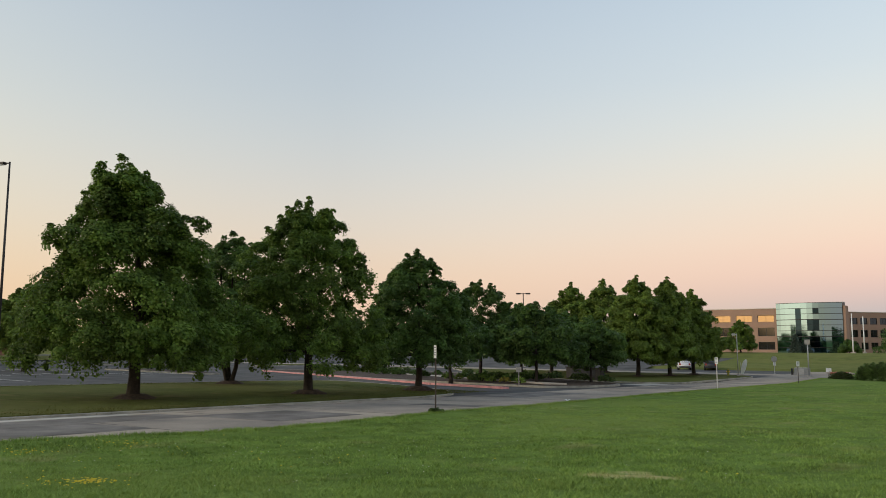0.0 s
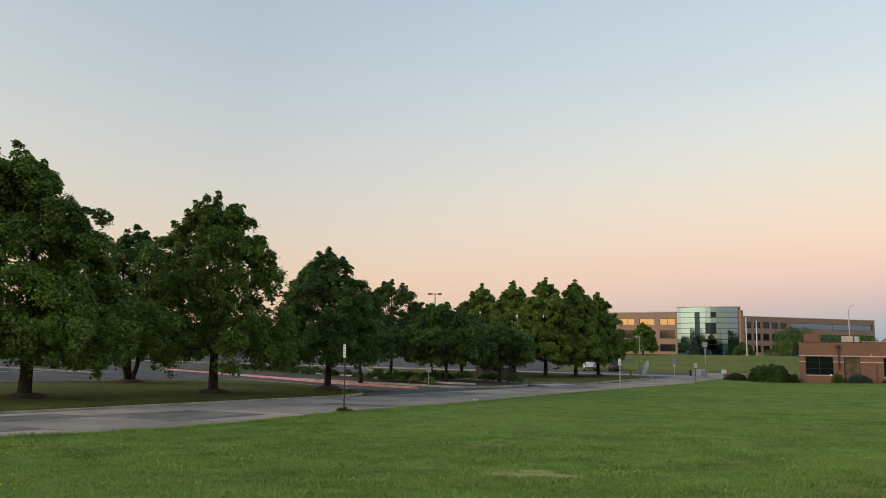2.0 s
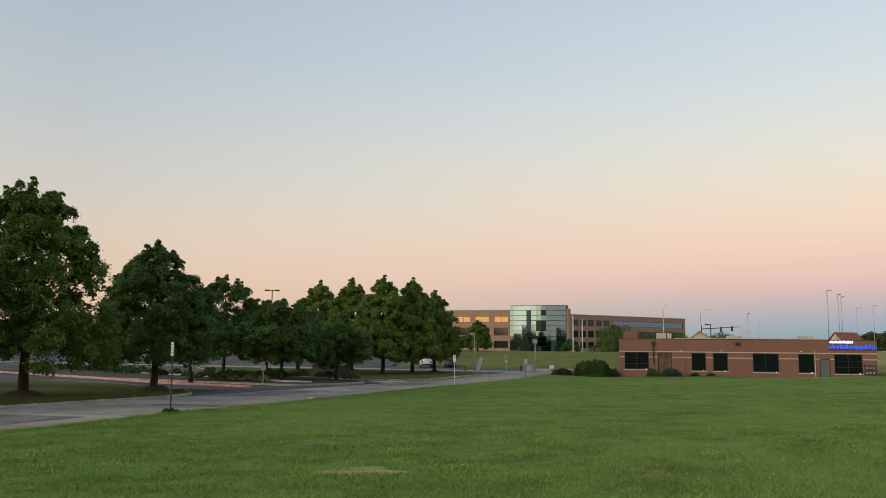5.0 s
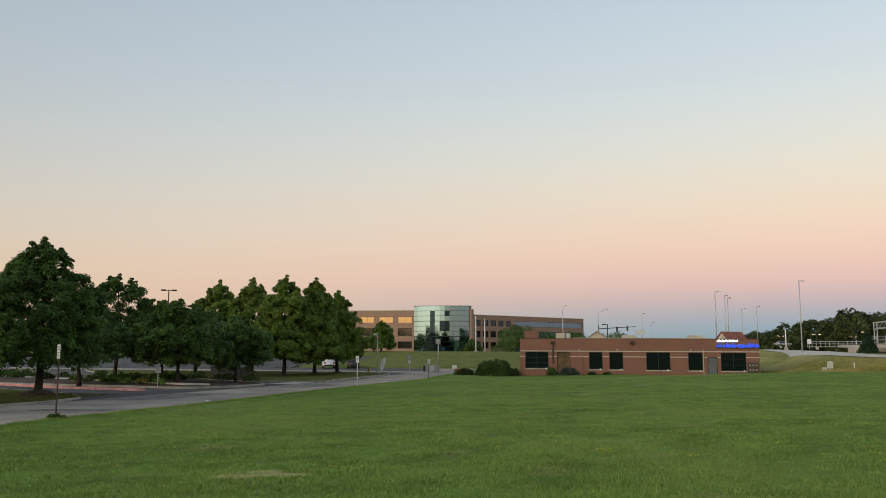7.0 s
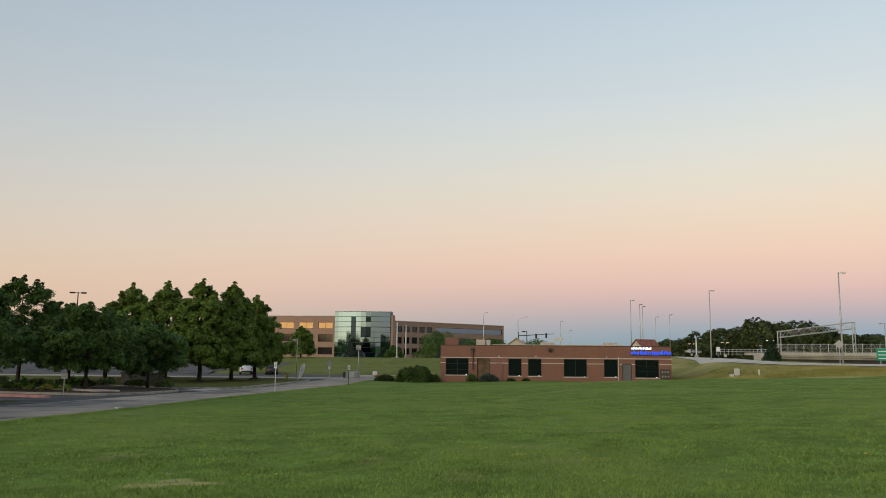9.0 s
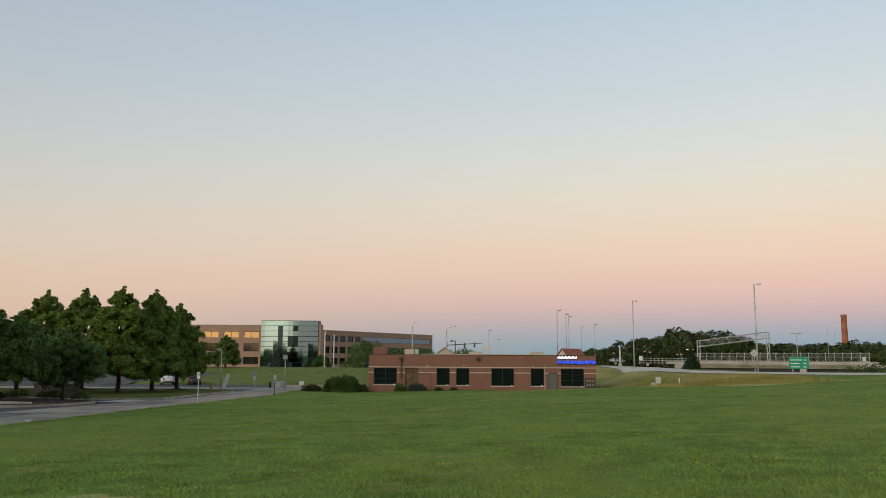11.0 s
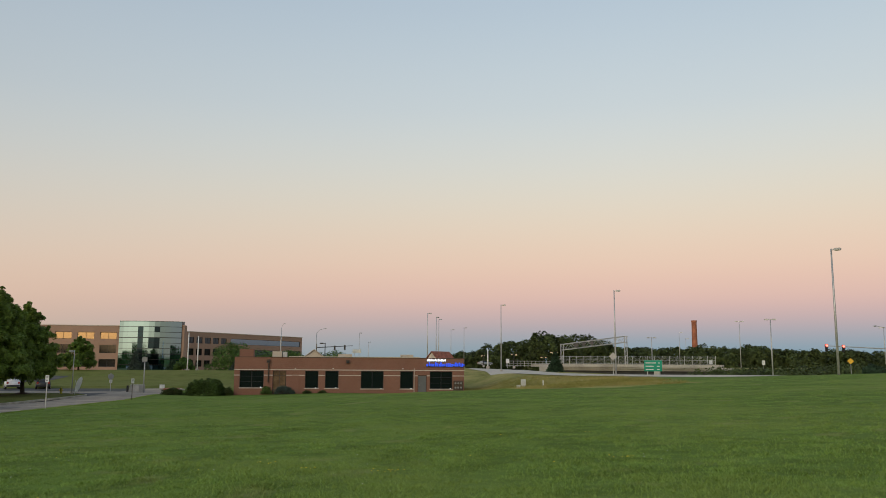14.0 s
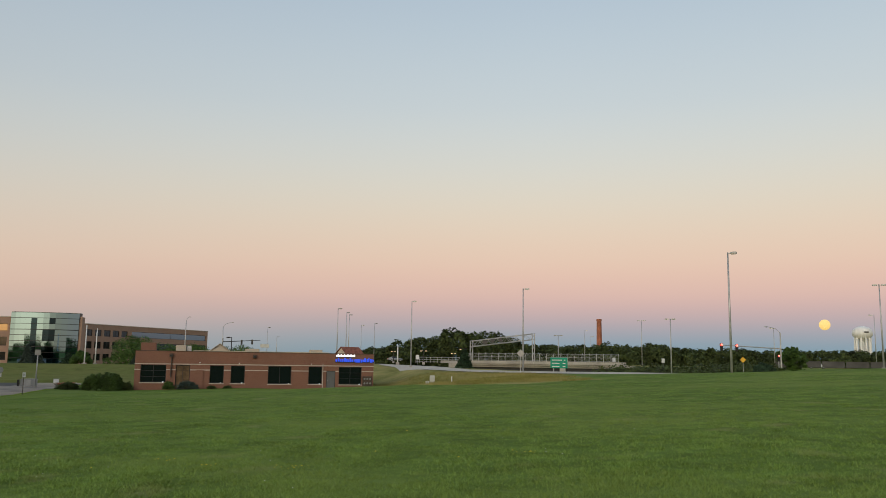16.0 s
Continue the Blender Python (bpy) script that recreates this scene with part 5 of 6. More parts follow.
def at(bearing, d):
    """Place at a bearing in degrees (left of the y axis positive) and a distance."""
    a = radians(bearing)
    return -math.sin(a) * d, math.cos(a) * d + 0.39


tall = "tall galvanised street lamp with a flat head beside the street"
for bearing, d, top, base, arms, turn in ((-35.05, 84, 7.5, 0.45, 1, -20), (-21.02, 116, 5.15, 0.05, 1, -10), (-13.05, 147, 4.17, 0.3, 1, 0), (-7.80, 178, 3.55, 0.4, 1, 10),
                                          (-44.0, 130, 5.12, 1.25, 2, 10), (-31.15, 140, 3.05, -0.9, 2, 5), (-29.2, 228, 2.93, 1.2, 2, 0), (-23.47, 205, 1.86, 1.0, 2, 20), (-37.7, 245, 2.4, 1.2, 1, 180),
                                          (-25.72, 330, 1.8, 1.2, 1, 0), (-25.3, 300, 2.2, 1.2, 1, 0), (-8.42, 200, 3.28, 0.5, 1, 60), (-8.60, 215, 3.12, 0.5, 1, 50), (-9.47, 270, 2.39, 0.5, 1, 0), (-10.4, 270, 2.53, 0.5, 1, 30), (-2.95, 280, 2.1, 0.5, 1, 40), (-3.6, 330, 1.46, 0.5, 1, 40), (-43.6, 210, 3.22, 1.3, 1, 180)):
    x, y = at(bearing, d)
    h = 1.6 + d * math.tan(radians(top)) - base
    lamp_post((x, y), base, h, tall if arms == 1 else "tall galvanised street lamp with two flat heads", arms, turn + bearing, arm=0.62 if d < 200 else 0.9, radius=0.12 if d < 150 else 0.12)
x, y = at(15.68, 98)
lamp_post((x, y), place_z(x, y), 4.75, "slim pale street lamp at the junction", 1, 200, "steel", 0.3, group="junction lamps", radius=0.06)
x, y = at(11.37, 104)
pole_sign = lamp_post((x, y), place_z(x, y), 4.35, "slim pale pole with a square sign back beside the utility cabinet", 0, 0, "steel", group="junction lamps", radius=0.08)
part("sign_back", boxed(-0.32, 0.32, -0.14, -0.1, 3.75, 4.35, 0.02), M["cargrey"], pole_sign, "blank grey back of a square sign")
x, y = at(64.75, 75)
lamp_post((x, y), -1.2, 1.6 + 75 * math.tan(radians(11.3)) + 1.2, "dark bronze car-park lamp with a flat head", 1, 200, "bronze", 1.0, group="car park lamps", radius=0.12)
x, y = at(30.0, 135)
lamp_post((x, y), -2.0, 1.6 + 135 * math.tan(radians(3.55)) + 2.0, "dark car-park lamp with two flat heads", 2, 30, "bronze", 0.95, group="car park lamps", radius=0.13)
for bearing, d, top in ((8.67, 200, 1.94), (8.03, 205, 1.74)):
    x, y = at(bearing, d)
    lamp_post((x, y), -0.4, 1.6 + d * math.tan(radians(top)) + 0.4, "white flag-less pole on the bank before the offices", 0, 0, "white", radius=0.16, group="white poles")
for bearing, d, top, reach in ((2.5, 230, 2.42, 0.7), (0.05, 222, 2.12, 2.2)):
    x, y = at(bearing, d)
    lamp_post((x, y), -0.2, 1.6 + d * math.tan(radians(top)) + 0.0, "street lamp with a curved arm beyond the brick building", 1, 15, "steel", reach, head="curved", group="curved lamps", radius=0.16)
for bearing, d, top in ((-13.95, 185, 0.68), (-16.75, 190, 0.84), (-11.8, 240, 0.58), (-16.05, 230, 0.52)):
    x, y = at(bearing, d)
    lamp_post((x, y), 0.9, 0.7 + d * math.tan(radians(top)), "short ramp lamp already lit at dusk", 2, 0, "bronze", 0.6, lit=True, group="ramp lamps", radius=0.12)

x, y = at(-12.1, 188)
lamp_post((x, y), 0.8, 0.8 + 188 * math.tan(radians(1.0)), "plain white pole beside the ramp", 0, 0, "white", radius=0.16, group="white poles")


def traffic_signal(base, mast_h, tip, heads, label, lit):
    """A mast, a long arm to the tip and hanging signal heads with three lenses."""
    ob = thing("traffic_signal", base, label, "traffic light")
    d = Vector((tip[0] - base[0], tip[1] - base[1], 0))
    part("mast", tube(bmesh.new(), [(0, 0, 0), (0, 0, mast_h)], [0.14, 0.1], 10), M["steel" if lit else "bronze"], ob)
    arm_z = tip[2] - base[2]
    part("arm", tube(bmesh.new(), [(0, 0, arm_z - 0.5), d + Vector((0, 0, arm_z))], [0.11, 0.06], 8), M["steel" if lit else "bronze"], ob)
    if lit:
        e = d.normalized()
        arm = part("luminaire_arm", tube(bmesh.new(), [(0, 0, mast_h - 0.1), e * 0.8 + Vector((0, 0, mast_h + 0.7)), e * 2.2 + Vector((0, 0, mast_h + 1.0))], [0.07, 0.05, 0.04], 8), M["steel"], ob)
        part("lamp_head", tube(bmesh.new(), [e * 2.1 + Vector((0, 0, mast_h + 1.0)), e * 2.45 + Vector((0, 0, mast_h + 1.0)), e * 2.75 + Vector((0, 0, mast_h + 0.98))], [0.06, 0.13, 0.05], 8), M["steel"], arm)
    side = Vector((-d.y, d.x, 0)).normalized()
    face = side if side.y < 0 else -side
    for f in heads:
        p = d * f + Vector((0, 0, arm_z - 0.5 * (1 - f)))
        h = part("signal_head", boxed(-0.2, 0.2, -0.16, 0.16, -0.95, 0.25, 0.04), M["black"], ob)
        h.matrix_local = Matrix.Translation(p) @ pose(0, 0, 0, 0, 0, math.degrees(math.atan2(face.x, -face.y)))
        for k in range(3):
            part("lens", tube(bmesh.new(), [(0, -0.165, 0.02 - 0.36 * k), (0, -0.2, 0.02 - 0.36 * k)], [0.19, 0.17], 12), M["red_light"] if (lit and k == 0) else M["cardark"], h)
            part("visor", tube(bmesh.new(), [(0, -0.165, 0.03 - 0.36 * k), (0, -0.36, 0.06 - 0.36 * k)], [0.17, 0.17], 12, False), M["black"], h)
    return ob


bx, by = at(-38.1, 150)
tx, ty = at(-34.3, 146)
traffic_signal((bx, by, 1.1), 6.0, (tx, ty, 1.6 + 146 * math.tan(radians(1.28))), (0.97, 0.72), "steel traffic signal mast arm showing red lights", True)
low = thing("traffic_signal", (*at(-37.95, 150.5), 1.1), "low pole-mounted traffic signal showing red", "traffic light")
part("post", rod((0, 0, 0), (0, 0, 1.6), 0.07), M["steel"], low)
h = part("signal_head", boxed(-0.2, 0.2, -0.16, 0.16, 1.1, 2.3, 0.04), M["black"], low)
part("lens", tube(bmesh.new(), [(0, -0.165, 2.05), (0, -0.2, 2.05)], [0.15, 0.13], 12), M["red_light"], h)
bx, by = at(0.02, 205)
tx, ty = at(-2.5, 203)
traffic_signal((bx, by, -0.2), 1.6 + 205 * math.tan(radians(1.35)), (tx, ty, 1.6 + 203 * math.tan(radians(1.18))), (0.5, 0.78), "dark traffic signal mast arm with two heads seen from behind", False)

x, y = at(-0.57, 150)
lamp_post((x, y), float(land_z(x, y)), 1.6 + 150 * math.tan(radians(1.36)) - float(land_z(x, y)), "short dark lamp with a flat head behind the brick building", 1, 180, "bronze", 0.7, group="short dark lamps", radius=0.12)
x, y = at(-2.79, 240)
back_sign = thing("overhead_sign", (x, y, float(land_z(x, y))), "pale grey road sign board seen from behind on two posts", "road sign", turn=-3)
for px in (-0.7, 0.7):
    part("post", rod((px, 0.05, -0.2), (px, 0.05, 6.5), 0.07, sides=6), M["steel"], back_sign)
part("board", boxed(-1.25, 1.25, -0.04, 0.0, 5.6, 6.6, 0.02), M["fence"], back_sign)

# utility boxes, flag, litter
ub = thing("utility_box", (*at(-14.62, 84), float(land_z(*at(-14.62, 84)))), "grey-green utility cabinet on a pedestal in the grass", "utility box")
part("cabinet", boxed(-0.24, 0.24, -0.15, 0.15, 0.22, 0.85, 0.03), M["fence"], ub)
part("pedestal", boxed(-0.17, 0.17, -0.12, 0.12, -0.1, 0.22), M["concrete"], ub)
part("side_box", boxed(-0.7, -0.32, -0.12, 0.12, -0.05, 0.28, 0.02), M["fence"], ub)
mk = thing("marker_post", (*at(-16.0, 90), float(land_z(*at(-16.0, 90)))), "thin white utility marker post in rough grass", "post")
part("stake", boxed(-0.05, 0.05, -0.02, 0.02, -0.1, 0.75, 0.01), M["white"], mk)
gb = thing("utility_cabinet", (*at(11.75, 110), place_z(*at(11.75, 110)) - 0.15), "beige metal utility cabinet and enclosure by the junction", "cabinet")
part("enclosure", boxed(-0.85, 0.85, -0.5, 0.5, 0, 1.05, 0.04), M["cargrey"], gb)
part("door_panel", boxed(-0.5, 0.3, -0.53, -0.502, 0.12, 0.95), M["steel"], gb)
part("dark_stand", boxed(-1.25, -1.05, -0.3, 0.1, 0, 0.95, 0.02), M["black"], gb)
fl = thing("feather_banner", (*at(15.5, 97.0), place_z(*at(15.5, 97.0)) - 0.1), "white feather-shaped advertising banner on a leaning pole", "banner", turn=-8)
bm = bmesh.new()
L = [(0.0, 0.3), (0.02, 0.85), (0.14, 1.4), (0.36, 1.8), (0.62, 1.98), (0.76, 1.8), (0.7, 1.3), (0.5, 0.75), (0.26, 0.33)]
a = [bm.verts.new((x, -0.015, z)) for x, z in L]
b = [bm.verts.new((x, 0.015, z)) for x, z in L]
bm.faces.new(a), bm.faces.new(b[::-1])
for i in range(len(L)):
    bm.faces.new((a[i], b[i], b[(i + 1) % len(L)], a[(i + 1) % len(L)]))
part("sail", bm, M["white"], fl)
part("pole", rod((-0.02, 0, -0.1), (-0.02, 0, 1.6), 0.02), M["steel"], fl)
hy = thing("fire_hydrant", (*at(16.3, 97.5), place_z(*at(16.3, 97.5))), "small yellow fire hydrant at the kerb", "hydrant")
part("barrel", tube(bmesh.new(), [(0, 0, 0), (0, 0, 0.5), (0, 0, 0.62), (0, 0, 0.72)], [0.13, 0.11, 0.12, 0.04], 10), M["goldleaf"], hy)
part("cap", rod((-0.2, 0, 0.42), (0.2, 0, 0.42), 0.06), M["yellow"], hy)
for i, (b, d) in enumerate(((10.2, 112),)):
    pb_ = thing("paper_sign", (*at(b, d), place_z(*at(b, d))), "small pale yard sign on a wire stand", "yard sign", "yard signs")
    part("board", boxed(-0.32, 0.32, -0.01, 0.01, 0.35, 0.85), M["white"], pb_)
    part("leg", rod((-0.2, 0, -0.1), (-0.2, 0, 0.4), 0.01, sides=5), M["steel"], pb_)
    part("leg", rod((0.2, 0, -0.1), (0.2, 0, 0.4), 0.01, sides=5), M["steel"], pb_)
st = thing("stone_pile", (*at(9.4, 108), place_z(*at(9.4, 108))), "low bed of reddish landscape stones at the junction", "stones")
rng = random.Random(8)
for k in range(16):
    bm = bmesh.new()
    bmesh.ops.create_icosphere(bm, subdivisions=1, radius=rng.uniform(0.18, 0.42))
    for v in bm.verts:
        v.co *= rng.uniform(0.8, 1.15)
        v.co.z *= 0.6
    o = part("stone", bm, M["chimney"] if k % 3 else M["stone"], st)
    o.location = (rng.uniform(-1.8, 1.8), rng.uniform(-0.8, 0.8), 0.08)
lt = thing("paper_litter", (-17.0, 33.4, float(land_z(-17.0, 33.4)) + 0.05), "scrap of white paper litter on the grass edge", "litter")
bm = bmesh.new()
bmesh.ops.create_grid(bm, x_segments=4, y_segments=3, size=0.1)
for v in bm.verts:
    v.co.z += random.Random(int(v.co.x * 997 + v.co.y * 131)).uniform(0, 0.1)
o = part("sheet", bm, M["white"], lt)
o.modifiers.new("thick", "SOLIDIFY").thickness = 0.004

# stone sign wall and shrubs in the planting bed
mon = thing("sign_wall", (-33.3, 69.2, place_z(-33.3, 69.2)), "low dark stone entrance sign wall among shrubs", "sign wall", turn=-28)
part("wall", boxed(-2.7, 2.7, -0.25, 0.25, 0, 1.0, 0.05), M["bronze"], mon)
part("coping", boxed(-2.8, 2.8, -0.32, 0.32, 1.0, 1.1, 0.03), M["bronze"], mon)
part("name_panel", boxed(-1.9, 1.9, -0.28, -0.252, 0.4, 0.9), M["shadowgap"], mon)
rng = random.Random(21)
for k in range(46):
    f = rng.uniform(0, 1)
    x = -30.0 - 44 * f + rng.uniform(-1, 1)
    y = 52.5 + 21 * f + rng.uniform(-1.5, 6.5)
    s = rng.uniform(0.4, 0.75)
    kind = rng.choice(("hedge", "hedge", "leaf2", "leaf2"))
    leafy("bed_shrub", (x, y, place_z(x, y) + 0.1), (s, s, s * rng.uniform(0.8, 1.1)), M[kind], 100 + k, "rounded clipped shrub in the mulch bed", n=46, per=14, leaf_size=0.13, group="bed shrubs")
for k in range(9):
    x, y = -27.6 - 2.4 * k * rng.uniform(0.8, 1.1), 61.8 + 1.4 * k + rng.uniform(-1, 1)
    leafy("bed_shrub", (x, y, place_z(x, y) + 0.08), (0.7, 0.7, 0.6), M["hedge"], 160 + k, "low dark green shrub before the sign wall", n=46, per=14, leaf_size=0.13, group="bed shrubs")
for k in range(7):
    x, y = -29.6 - 1.6 * k, 50.9 + 0.75 * k + rng.uniform(-0.3, 0.3)
    leafy("flower_clump", (x, y, place_z(x, y) + 0.08), (0.4, 0.4, 0.45), M["goldleaf"] if k % 3 == 1 else M["leaf3"], 180 + k, "yellow flowering perennials in the mulch bed", "flowers", n=30, per=12, leaf_size=0.09, group="flower clumps")
for k in range(10):
    x, y = -66.5 - 2.1 * k, 51.9 + 0.42 * k + rng.uniform(-0.3, 0.3)
    leafy("bed_shrub", (x, y, place_z(x, y) + 0.08), (0.55, 0.5, 0.5), M["leaf3"] if k % 2 else M["hedge"], 200 + k, "small shrub in the pale kerbed planter", n=30, per=12, leaf_size=0.12, group="planter shrubs")


# ---- the street, the overpass and the far side ----
def ribbon(name, pts, width, zf, material, label, category, lift=0.03):
    """A paved ribbon along a line, following the land."""
    P = [Vector(p) for p in pts]
    fine = []
    for a, b in zip(P, P[1:]):
        n = max(1, int((b - a).length / 3))
        fine += [a + (b - a) * k / n for k in range(n)]
    fine.append(P[-1])
    vs, fs, m = [], [], 7
    for i, p in enumerate(fine):
        d = (fine[min(i + 1, len(fine) - 1)] - fine[max(i - 1, 0)]).normalized()
        s = Vector((d.y, -d.x)) * width / 2
        for k in range(m):
            q = p + s * (2 * k / (m - 1) - 1)
            vs.append((q.x, q.y, zf(q.x, q.y) + lift))
        if i:
            for k in range(m - 1):
                a = m * (i - 1) + k
                fs.append((a, a + 1, a + m + 1, a + m))
    top = raw(name, vs, fs, material, smooth=True)
    return tagged(top, label, category, kind="structure")


def street_height(x, y):
    return float(land_z(x, y)) + 0.02


STREET = [at(-48, 140), at(-40, 130), at(-34, 124), at(-30, 117), at(-27, 113.5), at(-23, 112), at(-19, 112.5), at(-16, 119), at(-14.6, 132), at(-13.6, 150)]
ribbon("street", STREET, 8.5, street_height, M["path"], "pale concrete street curving past the field", "road", 0.05)
ribbon("highway", [(-260, 192), (-60, 193), (10, 196)], 11, lambda x, y: float(land_z(x, y)), M["road"], "highway along the top of the grass bank", "road", 0.05)
ribbon("ramp", [at(-14.9, 128), at(-14.0, 150), at(-12.6, 195), at(-11.8, 260)], 11, lambda x, y: float(land_z(x, y)) + 0.03, M["path"], "pale concrete ramp climbing to the overpass", "road", 0.05)

# overpass: deck, girder, piers, curved fence
P0, P1 = Vector(at(-16.9, 196)), Vector(at(-27.6, 190))
SPAN = (P1 - P0).length
bridge = thing("overpass", (P0.x, P0.y, 0.0), "concrete highway overpass with a chain-link fence on its parapet", "bridge", turn=math.degrees(math.atan2(P1.y - P0.y, P1.x - P0.x)))
part("parapet", boxed(-1, SPAN + 1, -0.3, 0.1, 0.9, 1.62, 0.03), M["concrete"], bridge)
part("deck", boxed(-1, SPAN + 1, 0.1, 12, 0.55, 0.95), M["concrete"], bridge)
part("girder", boxed(-0.5, SPAN + 0.5, 0.75, 1.4, 0.1, 0.6), M["concrete"], bridge, "stained concrete edge girder")
# dark block fills the space below the deck in place of its shade
part("underside_shade", boxed(-0.3, SPAN + 0.3, 1.4, 11.5, -1.4, 0.5), M["shadowgap"], bridge)
part("pier", boxed(SPAN * 0.63, SPAN * 0.63 + 1.3, -0.1, 1.4, -1.5, 0.6), M["concrete"], bridge)
part("abutment", boxed(SPAN - 1.5, SPAN + 3.5, -0.6, 6, -1.5, 0.9), M["concrete"], bridge)
part("abutment", boxed(-4.0, 0.5, -0.6, 6, -1.5, 0.9), M["concrete"], bridge)
part("far_parapet", boxed(-1, SPAN + 1, 11.9, 12.3, 0.75, 1.62), M["concrete"], bridge)
FEN = 22
for k in range(FEN + 1):
    x = SPAN * k / FEN
    part("fence_post", tube(bmesh.new(), [(x, -0.1, 1.6), (x, -0.1, 2.9), (x, 0.2, 3.35), (x, 0.7, 3.55)], [0.05] * 4, 6), M["fence"], bridge)
for z, yy in ((1.75, -0.1), (2.6, -0.1), (3.36, 0.2)):
    part("fence_rail", rod((0, yy, z), (SPAN, yy, z), 0.035, sides=6), M["steel"], bridge)
bm = bmesh.new()
for k in range(int(SPAN / 0.28)):
    x = 0.28 * k
    tube(bm, [(x, -0.1, 1.65), (x + 0.4, -0.1, 2.9), (x + 0.55, 0.2, 3.36)], [0.008] * 3, 3, False)
    tube(bm, [(x + 0.4, -0.1, 1.65), (x, -0.1, 2.9), (x - 0.15, 0.2, 3.36)], [0.008] * 3, 3, False)
tagged(part("mesh", bm, M["fence"], bridge, "grey chain-link mesh"), kind="stuff")

# sign gantry: a long truss on two legs, its signs seen from behind
G0, G1 = Vector(at(-17.2, 215)), Vector(at(-21.7, 208))
gl = (G1 - G0).length
gan = thing("sign_gantry", (G0.x, G0.y, 0.9), "grey steel truss gantry over the highway", "gantry", turn=math.degrees(math.atan2(G1.y - G0.y, G1.x - G0.x)))
LOW, UP, CLIMB = 4.3, 5.8, 2.0
for y in (0, 1.6):
    for z in (LOW, UP):
        part("chord", rod((0, y, z), (gl, y, z + CLIMB), 0.09, sides=6), M["steel"], gan)
    n = 14
    for k in range(n):
        a, b = gl * k / n, gl * (k + 1) / n
        za, zb = CLIMB * k / n, CLIMB * (k + 1) / n
        part("brace", rod((a, y, (LOW if k % 2 else UP) + za), (b, y, (UP if k % 2 else LOW) + zb), 0.055, sides=5), M["steel"], gan)
    for x in (0.2, gl - 0.2):
        part("leg", rod((x, y, -0.9), (x, y, UP + (CLIMB if x > 1 else 0)), 0.11, sides=6), M["steel"], gan)
for x in (0.2, gl - 0.2):
    for k in range(3):
        part("brace", rod((x, 0, 0.2 + 1.6 * k), (x, 1.6, 1.8 + 1.6 * k), 0.05, sides=5), M["steel"], gan)
for x0, w in ((4.0, 1.3), (6.4, 0.9), (8.6, 0.9)):
    part("sign_back", boxed(x0, x0 + w, -0.32, -0.24, LOW + 0.35 + CLIMB * x0 / gl, UP - 0.05 + CLIMB * x0 / gl), M["cardark"], gan, "dark back of an overhead sign")

gs = thing("highway_sign", (*at(-23.52, 168), 0.0), "green highway guide sign with unreadable white lines", "road sign", turn=-23)
part("panel", boxed(-1.75, 1.75, -0.05, 0.0, 0.25, 2.45, 0.02), M["green"], gs)
for z in (0.6, 1.25, 1.9):
    part("line", boxed(-1.45, 0.1 if z < 1.5 else 0.6, -0.062, -0.052, z - 0.06, z + 0.1), M["white"], gs)
    part("line", boxed(0.75 if z < 1.5 else 1.0, 1.3, -0.062, -0.052, z - 0.06, z + 0.1), M["white"], gs)
for x in (-1.1, 1.1):
    part("post", boxed(x - 0.07, x + 0.07, 0.0, 0.14, -1.0, 2.4), M["steel"], gs)
for bearing, d, el, s, material, label in ((-20.85, 113, 0.55, 0.55, "cargrey", "grey diamond warning sign seen from behind"), (-35.75, 146, 0.3, 0.5, "yellow", "yellow diamond warning sign")):
    x, y = at(bearing, d)
    zc = 1.6 + d * math.tan(radians(el))
    ob = thing("warning_sign", (x, y, float(land_z(x, y))), label, "road sign", turn=bearing)
    dz = zc - float(land_z(x, y))
    part("diamond", prism([(0, -s), (s, 0), (0, s), (-s, 0)], -0.01, 0.01), M[material], ob).matrix_local = pose(0, -0.1, dz, 90, 0, 0)
    part("post", rod((0, 0, -0.2), (0, 0, dz + s * 0.8), 0.04), M["steel"], ob)
for bearing, d, el in ((-13.5, 190, 0.25), (-27.3, 192, 0.35), (-30.6, 200, 0.2)):
    x, y = at(bearing, d)
    ob = thing("road_sign", (x, y, 0.8), "small pale road sign on a post beside the ramp", "road sign", "ramp signs")
    part("plate", boxed(-0.4, 0.4, -0.03, 0, 0.9, 1.9), M["white"], ob)
    part("post", rod((0, 0.03, -0.3), (0, 0.03, 1.9), 0.04), M["steel"], ob)
rail = thing("guard_rail", (0, 0, 0), "low steel railing along the ramp", "railing")
r0, r1 = Vector(at(-13.4, 205)), Vector(at(-17.0, 205))
for k in range(15):
    p = r0.lerp(r1, k / 14)
    part("post", rod((p.x, p.y, 0.8), (p.x, p.y, 2.3), 0.05, sides=5), M["steel"], rail)
for z in (1.1, 1.7, 2.25):
    part("rail", rod((r0.x, r0.y, z), (r1.x, r1.y, z), 0.045, sides=5), M["steel"], rail)
bar = thing("traffic_barrier", (*at(-16.0, 200), 0.9), "low pale concrete traffic barrier", "barrier")
part("barrier", prism([(-3, -0.3), (3, -0.3), (3, 0.3), (-3, 0.3)], 0, 0.6, 0.08), M["concrete"], bar)
nb = thing("noise_fence", (*at(-43.0, 175), 1.2), "long grey mesh fence beside the road", "fence", turn=-40)
for k in range(9):
    part("fence_panel", boxed(-16 + 4.2 * k, -12 + 4.2 * k, -0.04, 0.04, 0, 1.2), M["asphalt"], nb)

